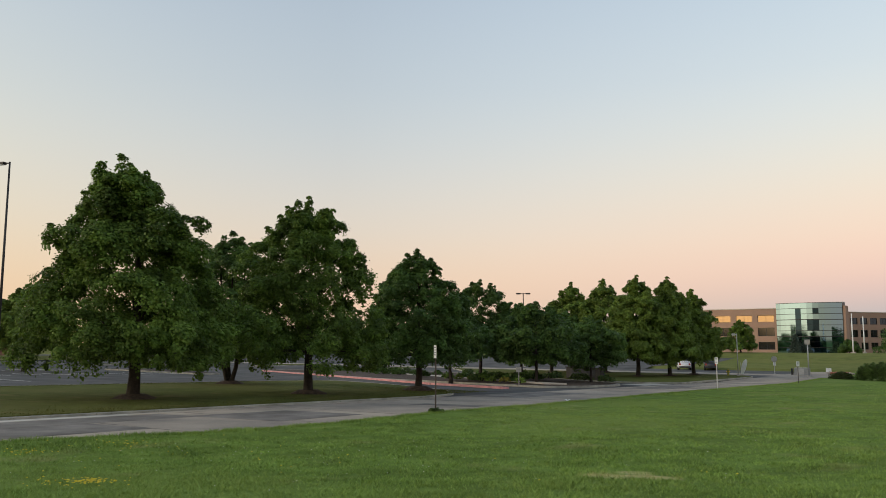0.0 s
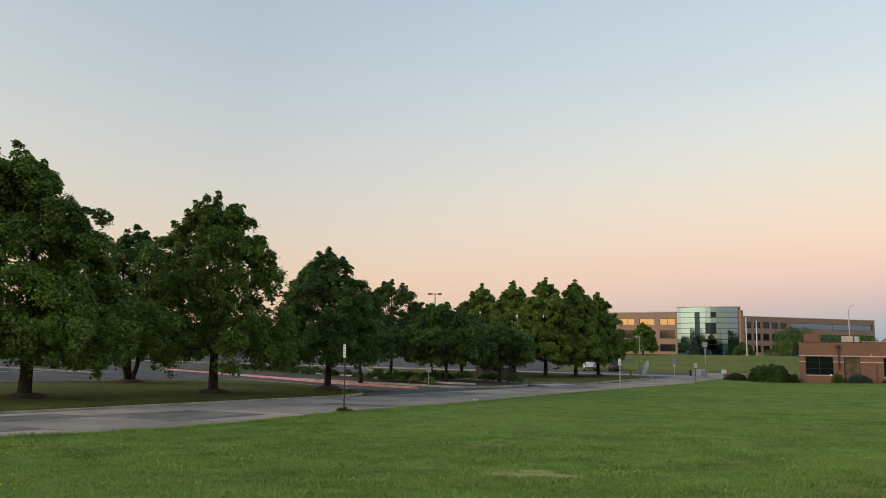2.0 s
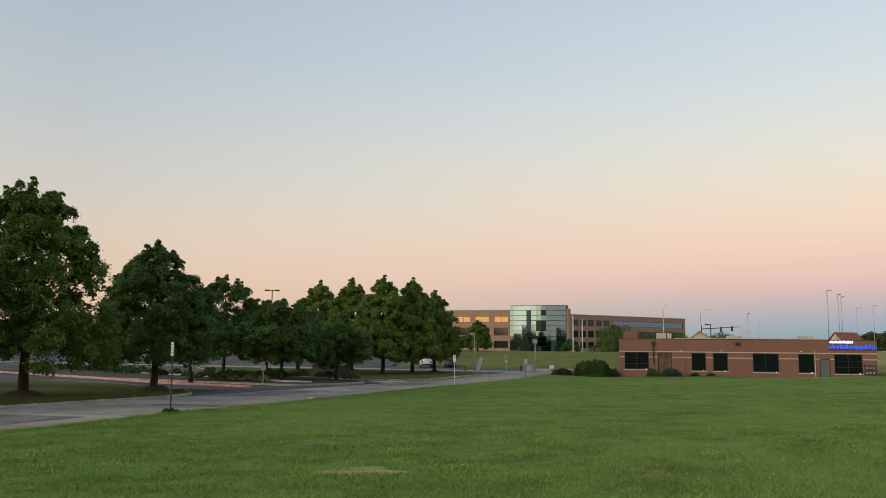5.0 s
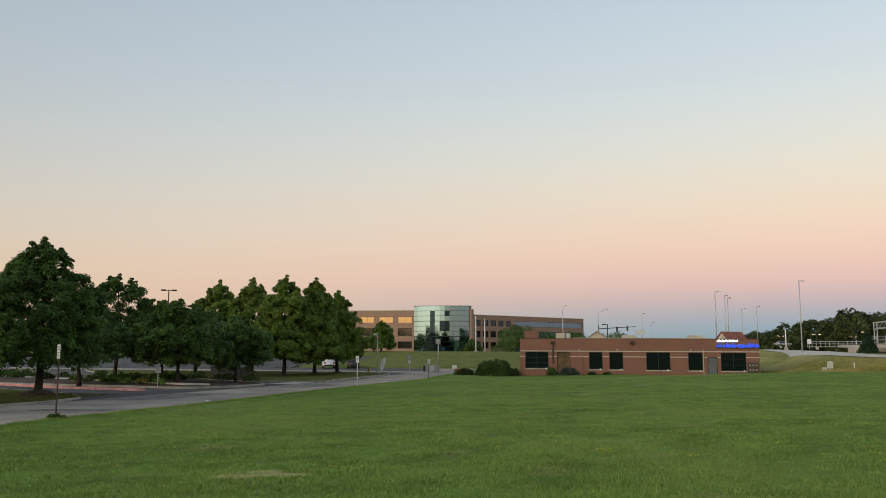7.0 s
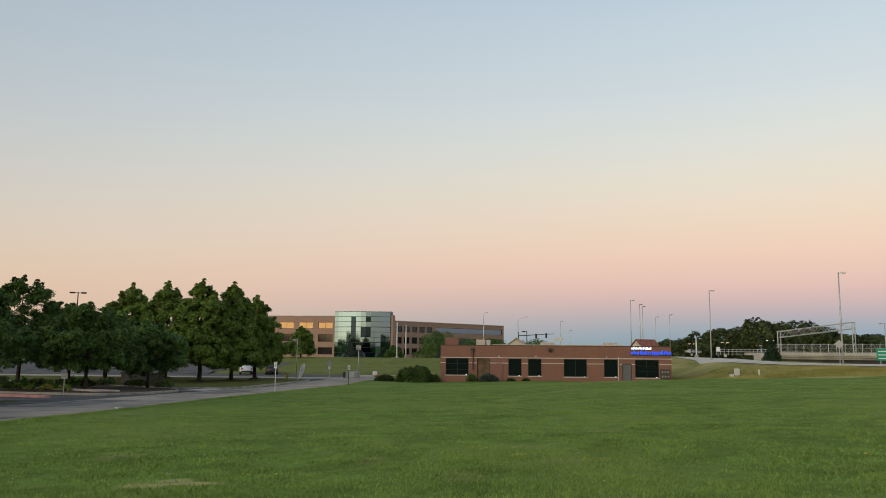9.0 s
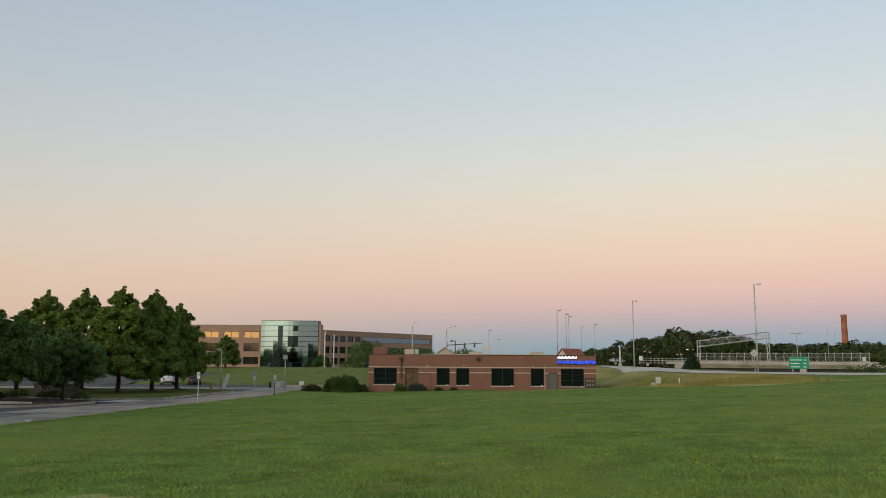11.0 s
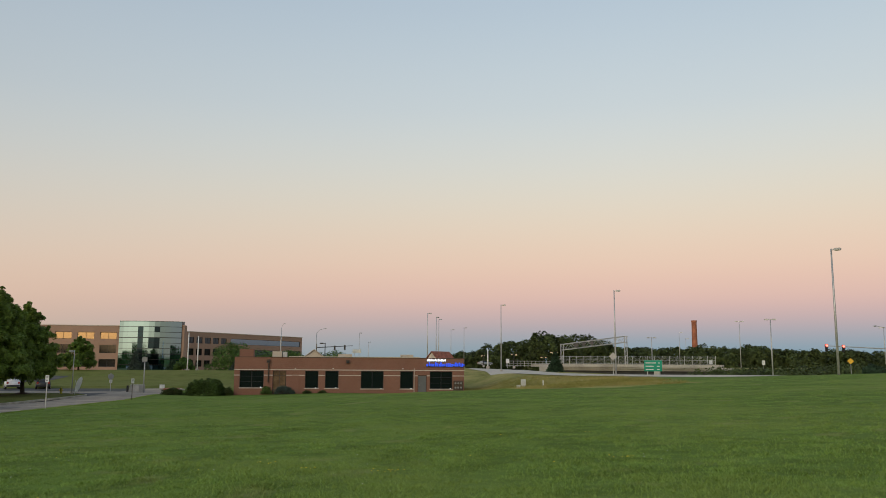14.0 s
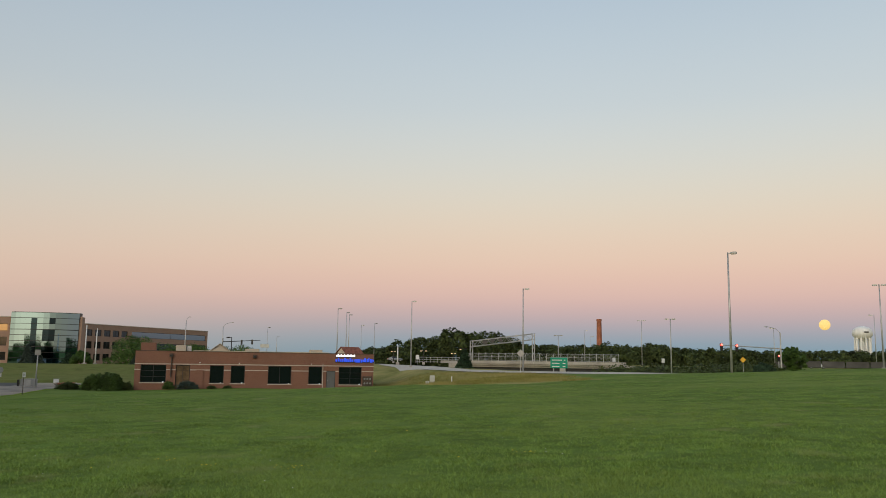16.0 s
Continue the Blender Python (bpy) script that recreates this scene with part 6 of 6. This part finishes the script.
# brick chimney and water tower on the skyline
x, y = at(-26.3, 480)
ch = thing("chimney", (x, y, 0), "tall tapering red brick industrial chimney", "chimney")
hh = 1.6 + 480 * math.tan(radians(3.0))
part("shaft", tube(bmesh.new(), [(0, 0, 0), (0, 0, hh - 1.2)], [1.75, 1.4], 16), M["chimney"], ch)
part("crown", tube(bmesh.new(), [(0, 0, hh - 1.2), (0, 0, hh - 0.9), (0, 0, hh)], [1.4, 1.55, 1.55], 16), M["chimney"], ch, "corbelled brick rim")
x, y = at(-42.88, 800)
wt = thing("water_tower", (x, y, 0), "white multi-column water tower with a rounded tank", "water tower")
zt = 1.6 + 800 * math.tan(radians(2.52))
prof = [(0.0, -12.0), (5.6, -11.2), (8.0, -8.6), (8.3, -6.2), (7.6, -3.4), (5.2, -1.3), (2.4, -0.4), (0.05, 0.0)]
bm = bmesh.new()
tube(bm, [(0, 0, zt + z) for r, z in prof], [max(r, 0.02) for r, z in prof], 32, False)
part("tank", bm, M["water"], wt, smooth=True)
for k in range(10):
    a = 2 * math.pi * k / 10
    part("column", rod((6.2 * math.cos(a), 6.2 * math.sin(a), 0), (6.2 * math.cos(a), 6.2 * math.sin(a), zt - 10.5), 0.9, sides=10), M["water"], wt)
part("riser", rod((0, 0, 0), (0, 0, zt - 11.5), 1.6, sides=14), M["water"], wt)
part("logo_bar", boxed(-1.9, 1.9, -8.6, -8.3, zt - 6.3, zt - 5.1), M["cardark"], wt).matrix_local = pose(0, 0, 0, 0, 0, -20)
x, y = at(-40.75, 3200)
bm = bmesh.new()
bmesh.ops.create_uvsphere(bm, u_segments=32, v_segments=16, radius=19.0)
moon = part("moon", bm, M["moon"], smooth=True)
moon.matrix_world = pose(x, y, 1.6 + 3200 * math.tan(radians(2.60)))
tagged(moon, "full yellow-orange moon just above the horizon", "moon", kind="structure")


# ---- far woods, spruces and skyline trees ----
# trees and houses behind the viewer close the place
def wood(name, runs, seed, label, leaf="leaf_far", dens=1.0, leaf_size=0.9, per=16):
    """A belt of far trees: crowns of leaf clumps along runs of (bearing0, bearing1, distance, top0, top1, base)."""
    rng = np.random.default_rng(seed)
    V, F, off = [], [], 0
    tb = bmesh.new()
    for b0, b1, d, e0, e1, base in runs:
        width = d * radians(abs(b1 - b0))
        n = max(3, int(width / 2.7 * dens))
        for k in range(n):
            f = (k + rng.uniform(0.1, 0.9)) / n
            bb, dd = b0 + (b1 - b0) * f, d + rng.uniform(-8, 22)
            x, y = at(bb, dd)
            top = 1.6 + d * math.tan(radians(e0 + (e1 - e0) * f)) * rng.uniform(0.86, 1.03)
            rad = rng.uniform(3.4, 6.5)
            tips = crown_tips(rng, 90, base - 1.0, top - 0.6, rad, PROFILES["round"], 0.1, rag=0.3, core=0.45)
            away = tips - np.array([0, 0, 0.4 * top + 0.6 * base])
            away /= np.linalg.norm(away, axis=1)[:, None] + 1e-6
            tips[:, :2] += (x, y)
            v, fc = tufts_at(tips, away, rng.uniform(0.9, 1.7, len(tips)), per, leaf_size * 0.8, rng, True)
            V.append(v), F.append(fc + off)
            off += len(v)
            tube(tb, [(x, y, base - 1.5), (x, y, (base + top) / 2)], [0.25, 0.1], 5, False)
    ob = raw(name, np.concatenate(V), np.concatenate(F), M[leaf])
    tagged(ob, label, "trees", kind="stuff")
    tagged(part("trunks", tb, M["bark"], ob), kind="stuff")
    return ob


wood("far_woods", [(-9.8, -12.5, 300, 0.75, 1.1, 0), (-12, -16.2, 290, 1.3, 2.1, 0), (-15.6, -20.2, 280, 2.3, 1.95, 0), (-19.5, -24.0, 330, 1.35, 1.1, 0), (-22.5, -26.5, 330, 1.25, 1.2, 0), (-26.3, -31.5, 300, 1.35, 1.15, 0), (-29, -36, 290, 1.2, 0.95, 0), (-35, -48, 300, 0.95, 1.0, 0), (-47, -52, 300, 1.2, 1.3, 0)], 51, "dark green belt of woodland along the horizon", leaf_size=0.95, per=28)
wood("far_trees", [(2.2, 1.6, 230, 0.75, 0.8, 0), (-0.9, -1.4, 260, 0.8, 0.8, 0), (-8, -11, 340, 0.4, 0.6, 0), (6.4, 5.0, 226, 1.3, 1.1, -0.6), (4.4, 2.4, 222, 0.85, 0.6, -0.6)], 52, "green trees in front of the far offices", "leaf2", 1.0, 0.5, per=24)
x, y = at(63.2, 92)
tree("shade_tree", (x, y), 8.6, 4.4, 1.9, "round", M["leaf3"], 91, "pale green round shade tree beyond the car park", 460, 60, 0.24, 0.45, 0.2, gaps=0.3, mulch=False, single=True)
wood("car_park_trees", [(66, 78, 125, 3.6, 4.4, -0.3), (50, 60, 200, 2.2, 2.6, 0.5), (36, 50, 230, 1.0, 1.2, 0.0), (27, 36, 250, 0.5, 0.6, -0.5)], 53, "green trees beyond the car park", "leaf3", 1.1, 0.6, per=20)
wood("roadside_shrubs", [(-27.8, -34.5, 150, -0.25, -0.25, 0.0), (-33, -38, 170, -0.05, 0.0, 0.0)], 54, "weedy shrubs beside the street", "leaf_far", 1.6, 0.6)


wood("rear_woods", [(80, 125, 170, 2.2, 2.4, -0.5), (125, 170, 180, 1.4, 1.5, 0.0), (170, 235, 190, 1.4, 1.7, 0.5), (235, 290, 200, 2.0, 2.0, 1.0)], 55, "belt of trees behind the lawn", "leaf_far", 0.36, 1.6, per=10)


def spruce(place, z, height, radius, material, label, seed, group=""):
    """Whorls of drooping boughs, built as short needle sprays along each bough."""
    rng = np.random.default_rng(seed)
    ob = thing("spruce_tree", (*place, z), label, "tree", group)
    part("trunk", rod((0, 0, -0.3), (0, 0, height * 0.97), 0.05 * height ** 0.7, 0.01), M["bark"], ob)
    tips = []
    for h in np.arange(0.06, 0.99, 0.045):
        r = radius * (1 - h) ** 0.85 + 0.05
        n = max(4, int(14 * (1 - h)))
        for k in range(n):
            a = 2 * math.pi * k / n + h * 40 + rng.uniform(-0.2, 0.2)
            L = r * rng.uniform(0.8, 1.1)
            for s in np.linspace(0.25, 1.0, 5):
                tips.append((math.cos(a) * L * s, math.sin(a) * L * s, height * h - 0.18 * L * s + 0.1))
    tips = np.array(tips)
    v, f = leaves_at(tips, 7, np.full(len(tips), 0.045 * radius + 0.05), 0.12 * radius + 0.1, rng, 0.5, 0.2)
    raw("foliage", v, f, material, ob)
    return ob


x, y = at(-16.85, 150)
spruce((x, y), 0.25, 3.35, 1.6, M["needle2"], "green conical spruce beside the overpass", 61)
for bearing, d, top, rad, seed in ((12.0, 212, 0.62, 1.9, 62), (11.4, 213, 0.3, 1.7, 63), (4.6, 214, 0.65, 1.8, 64), (5.5, 215, 0.1, 1.8, 65), (9.6, 214, 0.1, 2.2, 66)):
    x, y = at(bearing, d)
    z = float(land_z(x, y))
    spruce((x, y), z, 1.6 + d * math.tan(radians(top)) - z, rad, M["needle"] if seed != 66 else M["needle2"], "blue-grey spruce on the bank before the offices", seed, "bank spruces")
x, y = at(15.4, 190)
tree("bank_tree", (x, y), 7.3, 4.1, 0.7, "tall", M["leaf"], 67, "round green tree on the bank before the offices", 240, 44, 0.34, 0.6, 0.2, mulch=False, single=True, rag=0.28)
x, y = at(8.9, 206)
tree("bank_tree", (x, y), 3.6, 2.6, 0.6, "round", M["leaf2"], 68, "low green tree before the mirror-glass front", 110, 40, 0.34, 0.55, 0.12, mulch=False, single=True)
x, y = at(-38.8, 160)
tree("roadside_tree", (x, y), 4.7, 2.7, 0.5, "vase", M["leaf2"], 69, "loose dark green tree by the traffic lights", 170, 44, 0.28, 0.42, 0.14, mulch=False, rag=0.4, gaps=0.6, single=True)
x, y = at(-37.0, 148)
tree("roadside_bush", (x, y), 1.9, 2.0, 0.1, "round", M["needle2"], 70, "low dark evergreen by the traffic lights", 120, 40, 0.24, 0.35, 0.1, mulch=False, single=True)


# ---- vehicles ----
def car(place, z, turn, paint, label, kind="suv", lights=None, length=4.7):
    """Body and glasshouse swept from a side profile, with wheels, windows, lamps and bumpers."""
    ob = thing("car", (*place, z), label, "car", turn=turn)
    L, Wd, H = length, 0.92, 1.72 if kind == "suv" else 1.45
    side = [(-L / 2, 0.35), (L / 2, 0.35), (L / 2 + 0.02, 0.7), (L / 2 - 0.1, 0.92), (L * 0.22, 1.02), (-L / 2 + 0.05, 1.05), (-L / 2 - 0.02, 0.7)]
    cabin = [(L * 0.25, 1.0), (L * 0.09, H), (-L * 0.36 if kind == "suv" else -L * 0.2, H), (-L * 0.46 if kind == "suv" else -L * 0.4, 1.03)]

    def swept(outline, w, w_top):
        bm = bmesh.new()
        zs = [p[1] for p in outline]
        lo, hi = min(zs), max(zs)
        rows = []
        for s in (-1, 1):
            rows.append([bm.verts.new((x, s * (w + (w_top - w) * (zz - lo) / (hi - lo)), zz)) for x, zz in outline])
        bm.faces.new(rows[0]), bm.faces.new(rows[1][::-1])
        n = len(outline)
        for i in range(n):
            bm.faces.new((rows[0][i], rows[1][i], rows[1][(i + 1) % n], rows[0][(i + 1) % n]))
        bmesh.ops.recalc_face_normals(bm, faces=bm.faces)
        bmesh.ops.bevel(bm, geom=list(bm.edges), offset=0.05, segments=2, affect="EDGES")
        return bm

    part("body", swept(side, Wd, Wd * 0.97), paint, ob, smooth=True)
    part("cabin", swept(cabin, Wd * 0.93, Wd * 0.72), paint, ob, smooth=True)
    for s in (-1, 1):
        bm = bmesh.new()
        cz = [(L * 0.20, 1.08), (L * 0.08, H - 0.1), (-L * 0.33 if kind == "suv" else -L * 0.18, H - 0.1), (-L * 0.41 if kind == "suv" else -L * 0.33, 1.1)]
        a = [bm.verts.new((x, s * (Wd * 0.93 - (zz - 1.0) / (H - 1) * Wd * 0.21 + 0.012), zz)) for x, zz in cz]
        b = [bm.verts.new((v.co.x, v.co.y - s * 0.02, v.co.z)) for v in a]
        bm.faces.new(a), bm.faces.new(b[::-1])
        for i in range(4):
            bm.faces.new((a[i], b[i], b[(i + 1) % 4], a[(i + 1) % 4]))
        part("side_window", bm, M["darkglass"], ob)
        for wx in (L * 0.31, -L * 0.3):
            w = part("wheel", tube(bmesh.new(), [(wx, s * (Wd - 0.2), 0.34), (wx, s * (Wd + 0.01), 0.34)], [0.34, 0.34], 18), M["rubber"], ob)
            part("rim", tube(bmesh.new(), [(wx, s * (Wd + 0.005), 0.34), (wx, s * (Wd + 0.03), 0.34)], [0.22, 0.18], 12), M["steel"], w)
        part("headlight", boxed(L / 2 - 0.06, L / 2 + 0.05, s * 0.62 - 0.16, s * 0.62 + 0.16, 0.68, 0.84, 0.02), M["head_light" if lights else "white"], ob)
        part("tail_light", boxed(-L / 2 - 0.05, -L / 2 + 0.04, s * 0.68 - 0.12, s * 0.68 + 0.12, 0.75, 1.0, 0.02), M["tail_light" if lights else "carred"], ob)
    part("bumper", boxed(L / 2 - 0.04, L / 2 + 0.07, -0.8, 0.8, 0.36, 0.58, 0.03), M["cardark"], ob)
    part("bumper", boxed(-L / 2 - 0.07, -L / 2 + 0.04, -0.8, 0.8, 0.36, 0.58, 0.03), M["cardark"], ob)
    return ob


car(at(-11.9, 262), 0.95, 10, M["cargrey"], "silver car turning onto the ramp", "saloon")
car(at(-40.2, 240), 0.75, -35, M["carwhite"], "white van seen beyond the lawn's crest", length=5.0)
car((-37.3, 119.6), place_z(-37.3, 119.6) - 0.2, 108, M["cardark"], "dark parked car at the junction behind the trees", "saloon")
car((-40.9, 118.5), place_z(-40.9, 118.5) - 0.2, 112, M["carwhite"], "white parked car behind the corner trees", "saloon")

# low building beyond the car park, seen under the trees
lb = thing("low_building", (-205, 92, -1.6), "low brown building beyond the car park with a lit doorway", "building", turn=60)
part("wall", boxed(-9, 9, 0, 8, 0, 4.2), M["brick"], lb)
part("roof", prism([(-9.6, -0.6), (9.6, -0.6), (9.6, 8.6), (-9.6, 8.6)], 4.2, 4.7, 0.1), M["rust"], lb)
part("doorway", boxed(-0.7, 0.7, -0.1, -0.01, 0, 2.3), M["interior"], lb)
part("window", boxed(3, 5, -0.08, -0.01, 1, 2.3), M["darkglass"], lb)


# ---- turf: blades near the viewer, flowers among them ----
def turf(name, r0, r1, count, seed, label):
    """Blades, thinning out and widening steadily with distance."""
    rng = np.random.default_rng(seed)
    r = (r0 ** -0.3 + (r1 ** -0.3 - r0 ** -0.3) * rng.uniform(0, 1, count)) ** (-1 / 0.3)
    a = np.radians(rng.uniform(-50, 68, count))
    x, y = -np.sin(a) * r, np.cos(a) * r
    # blades stand in small tufts
    k = rng.integers(0, count // 9, count)
    near = 0.016 + 0.0032 * r[k]
    x, y = x[k] + rng.normal(0, 1, count) * near, y[k] + rng.normal(0, 1, count) * near
    r = np.hypot(x, y)
    keep = x > edge_x(y) + 0.03
    for px, py, rx, ry in WORN:
        keep &= (((x - px) / rx) ** 2 + ((y - py) / ry) ** 2 > rng.uniform(0.5, 1.3, count)) | (rng.uniform(0, 1, count) < 0.45)
    x, y, r = x[keep], y[keep], r[keep]
    n = len(x)
    clump = 0.5 + 0.5 * np.sin(x * 2.3 + 2 * np.sin(y * 1.7)) * np.sin(y * 2.9 + np.sin(x * 1.1))
    h = np.interp(r, [6, 20, 70], [0.066, 0.058, 0.046]) * rng.uniform(0.5, 1.15, n) * (0.65 + 0.6 * clump)
    z = land_z(x, y) + 0.035 * (np.sin(x * 0.9 + 1.3 * np.sin(y * 0.31)) * np.cos(y * 0.7 + x * 0.23)) - 0.015
    t = rng.uniform(0, 2 * math.pi, n)
    w = (0.0016 + 0.00050 * r) * rng.uniform(0.7, 1.3, n)
    lx, ly = rng.normal(0, 0.7, n) * h, rng.normal(0, 0.7, n) * h
    base = np.stack([x, y, z], -1)
    d = np.stack([np.cos(t) * w, np.sin(t) * w, 0 * w], -1)
    tip = base + np.stack([lx, ly, h], -1)
    V = np.stack([base - d, base + d, tip], 1).reshape(-1, 3)
    return tagged(raw(name, V, np.arange(n * 3).reshape(-1, 3), M["blade"]), label, "grass", kind="stuff")


turf("grass", 6.0, 82.0, 760000, 71, "short green grass blades of the mown lawn with a few dry ones")


def strip(name, x0, x1, y0, y1, count, height, width, zf, material, seed, label, hug=False):
    """Blades over a rectangle of turf; hug: x is counted from the turf's edge by the road."""
    rng = np.random.default_rng(seed)
    x, y = rng.uniform(x0, x1, count), rng.uniform(y0, y1, count)
    if hug:
        x = x + edge_x(y)
    z = zf(x, y)
    h = height * rng.uniform(0.4, 1.2, count) * (0.7 + 0.5 * np.sin(y * 1.7 + np.sin(x * 2)) ** 2)
    t = rng.uniform(0, 2 * math.pi, count)
    base = np.stack([x, y, z], -1)
    d = np.stack([np.cos(t) * width, np.sin(t) * width, 0 * t], -1)
    tip = base + np.stack([rng.normal(0, 0.4, count) * h, rng.normal(0, 0.4, count) * h, h], -1)
    return tagged(raw(name, np.stack([base - d, base + d, tip], 1).reshape(-1, 3), np.arange(count * 3).reshape(-1, 3), material), label, "grass", kind="stuff")


strip("grass", -0.06, 0.5, 6, 95, 42000, 0.085, 0.008, lambda x, y: land_z(np.maximum(x, edge_x(y) + 0.02), y) - 0.01, M["blade"], 74, "ragged grass along the road's edge", True)
strip("verge_grass", -24.95, -24.6, -4, 33, 20000, 0.06, 0.012, lambda x, y: road_z(y) + np.where(x > -24.64, 0.03, 0.085), M["verge"], 77, "grass grown over the kerb of the tree island")
strip("rough_grass", 11, 50, 60, 108, 48000, 0.26, 0.032, lambda x, y: np.where(((x > 19) | (y > 98.5)) & (y > 70 - 0.5 * np.clip(x - 18.5, 0, 60)) & (x < 0.33 * y + 8 + 2 * np.sin(y * 0.5)) & (np.hypot(x - 21.2, y - 81.6) > 2.5) & (np.hypot(x, y) < 107.5), land_z(x, y), land_z(x, y) - 0.6), M["rough"], 76, "tall dry yellow grass of the unmown field")
strip("grass", -45.5, -25.2, 2, 40, 70000, 0.07, 0.016, lambda x, y: road_z(y) + 0.1, M["verge"], 75, "mown grass of the tree island")


def flowers(name, spots, material, seed, label, size=0.022):
    rng = np.random.default_rng(seed)
    V, F, off = [], [], 0
    for sx, sy, spread, n in spots:
        for k in range(n):
            x, y = sx + rng.normal(0, spread), sy + rng.normal(0, spread * 0.7)
            z = float(land_z(x, y)) + rng.uniform(0.06, 0.1)
            s = size * rng.uniform(0.7, 1.3)
            ring = [(x + s * math.cos(1.047 * i), y + s * math.sin(1.047 * i), z + 0.2 * s) for i in range(6)]
            V += ring + [(x, y, z + 0.6 * s), (x, y, z - 0.3 * s)]
            for i in range(6):
                F.append((off + i, off + (i + 1) % 6, off + 6))
                F.append((off + i, off + 7, off + (i + 1) % 6))
            off += 8
    return tagged(raw(name, V, F, material), label, "flowers", kind="stuff")


flowers("yellow_flowers", [(-11.0, 6.85, 0.16, 90), (-11.35, 6.45, 0.22, 22), (-11.2, 6.7, 0.5, 14), (-15.55, 8.3, 0.3, 34), (-15.85, 10.25, 0.22, 14), (-15.45, 10.5, 0.3, 20), (-14, 9.6, 1.4, 26), (-10.3, 9.5, 0.8, 6), (-4.0, 12.3, 0.2, 4), (0.6, 14.0, 2.5, 3), (1.35, 13.9, 0.2, 10), (-0.02, 14.7, 0.12, 4), (5.45, 14.4, 0.15, 9), (-0.77, 15.9, 0.15, 6), (-9, 13, 3, 6), (5, 19, 3, 5)], M["flower"], 81, "yellow flowers dotted in clumps over the lawn", 0.016)
flowers("clover_flowers", [(-6, 14, 4, 26), (-2, 18, 5, 16), (5, 18, 4, 10), (-9, 10, 2, 40), (-14, 9.5, 1.6, 50), (-10, 14, 3, 40)], M["whiteflower"], 82, "white clover heads scattered over the lawn", 0.009)
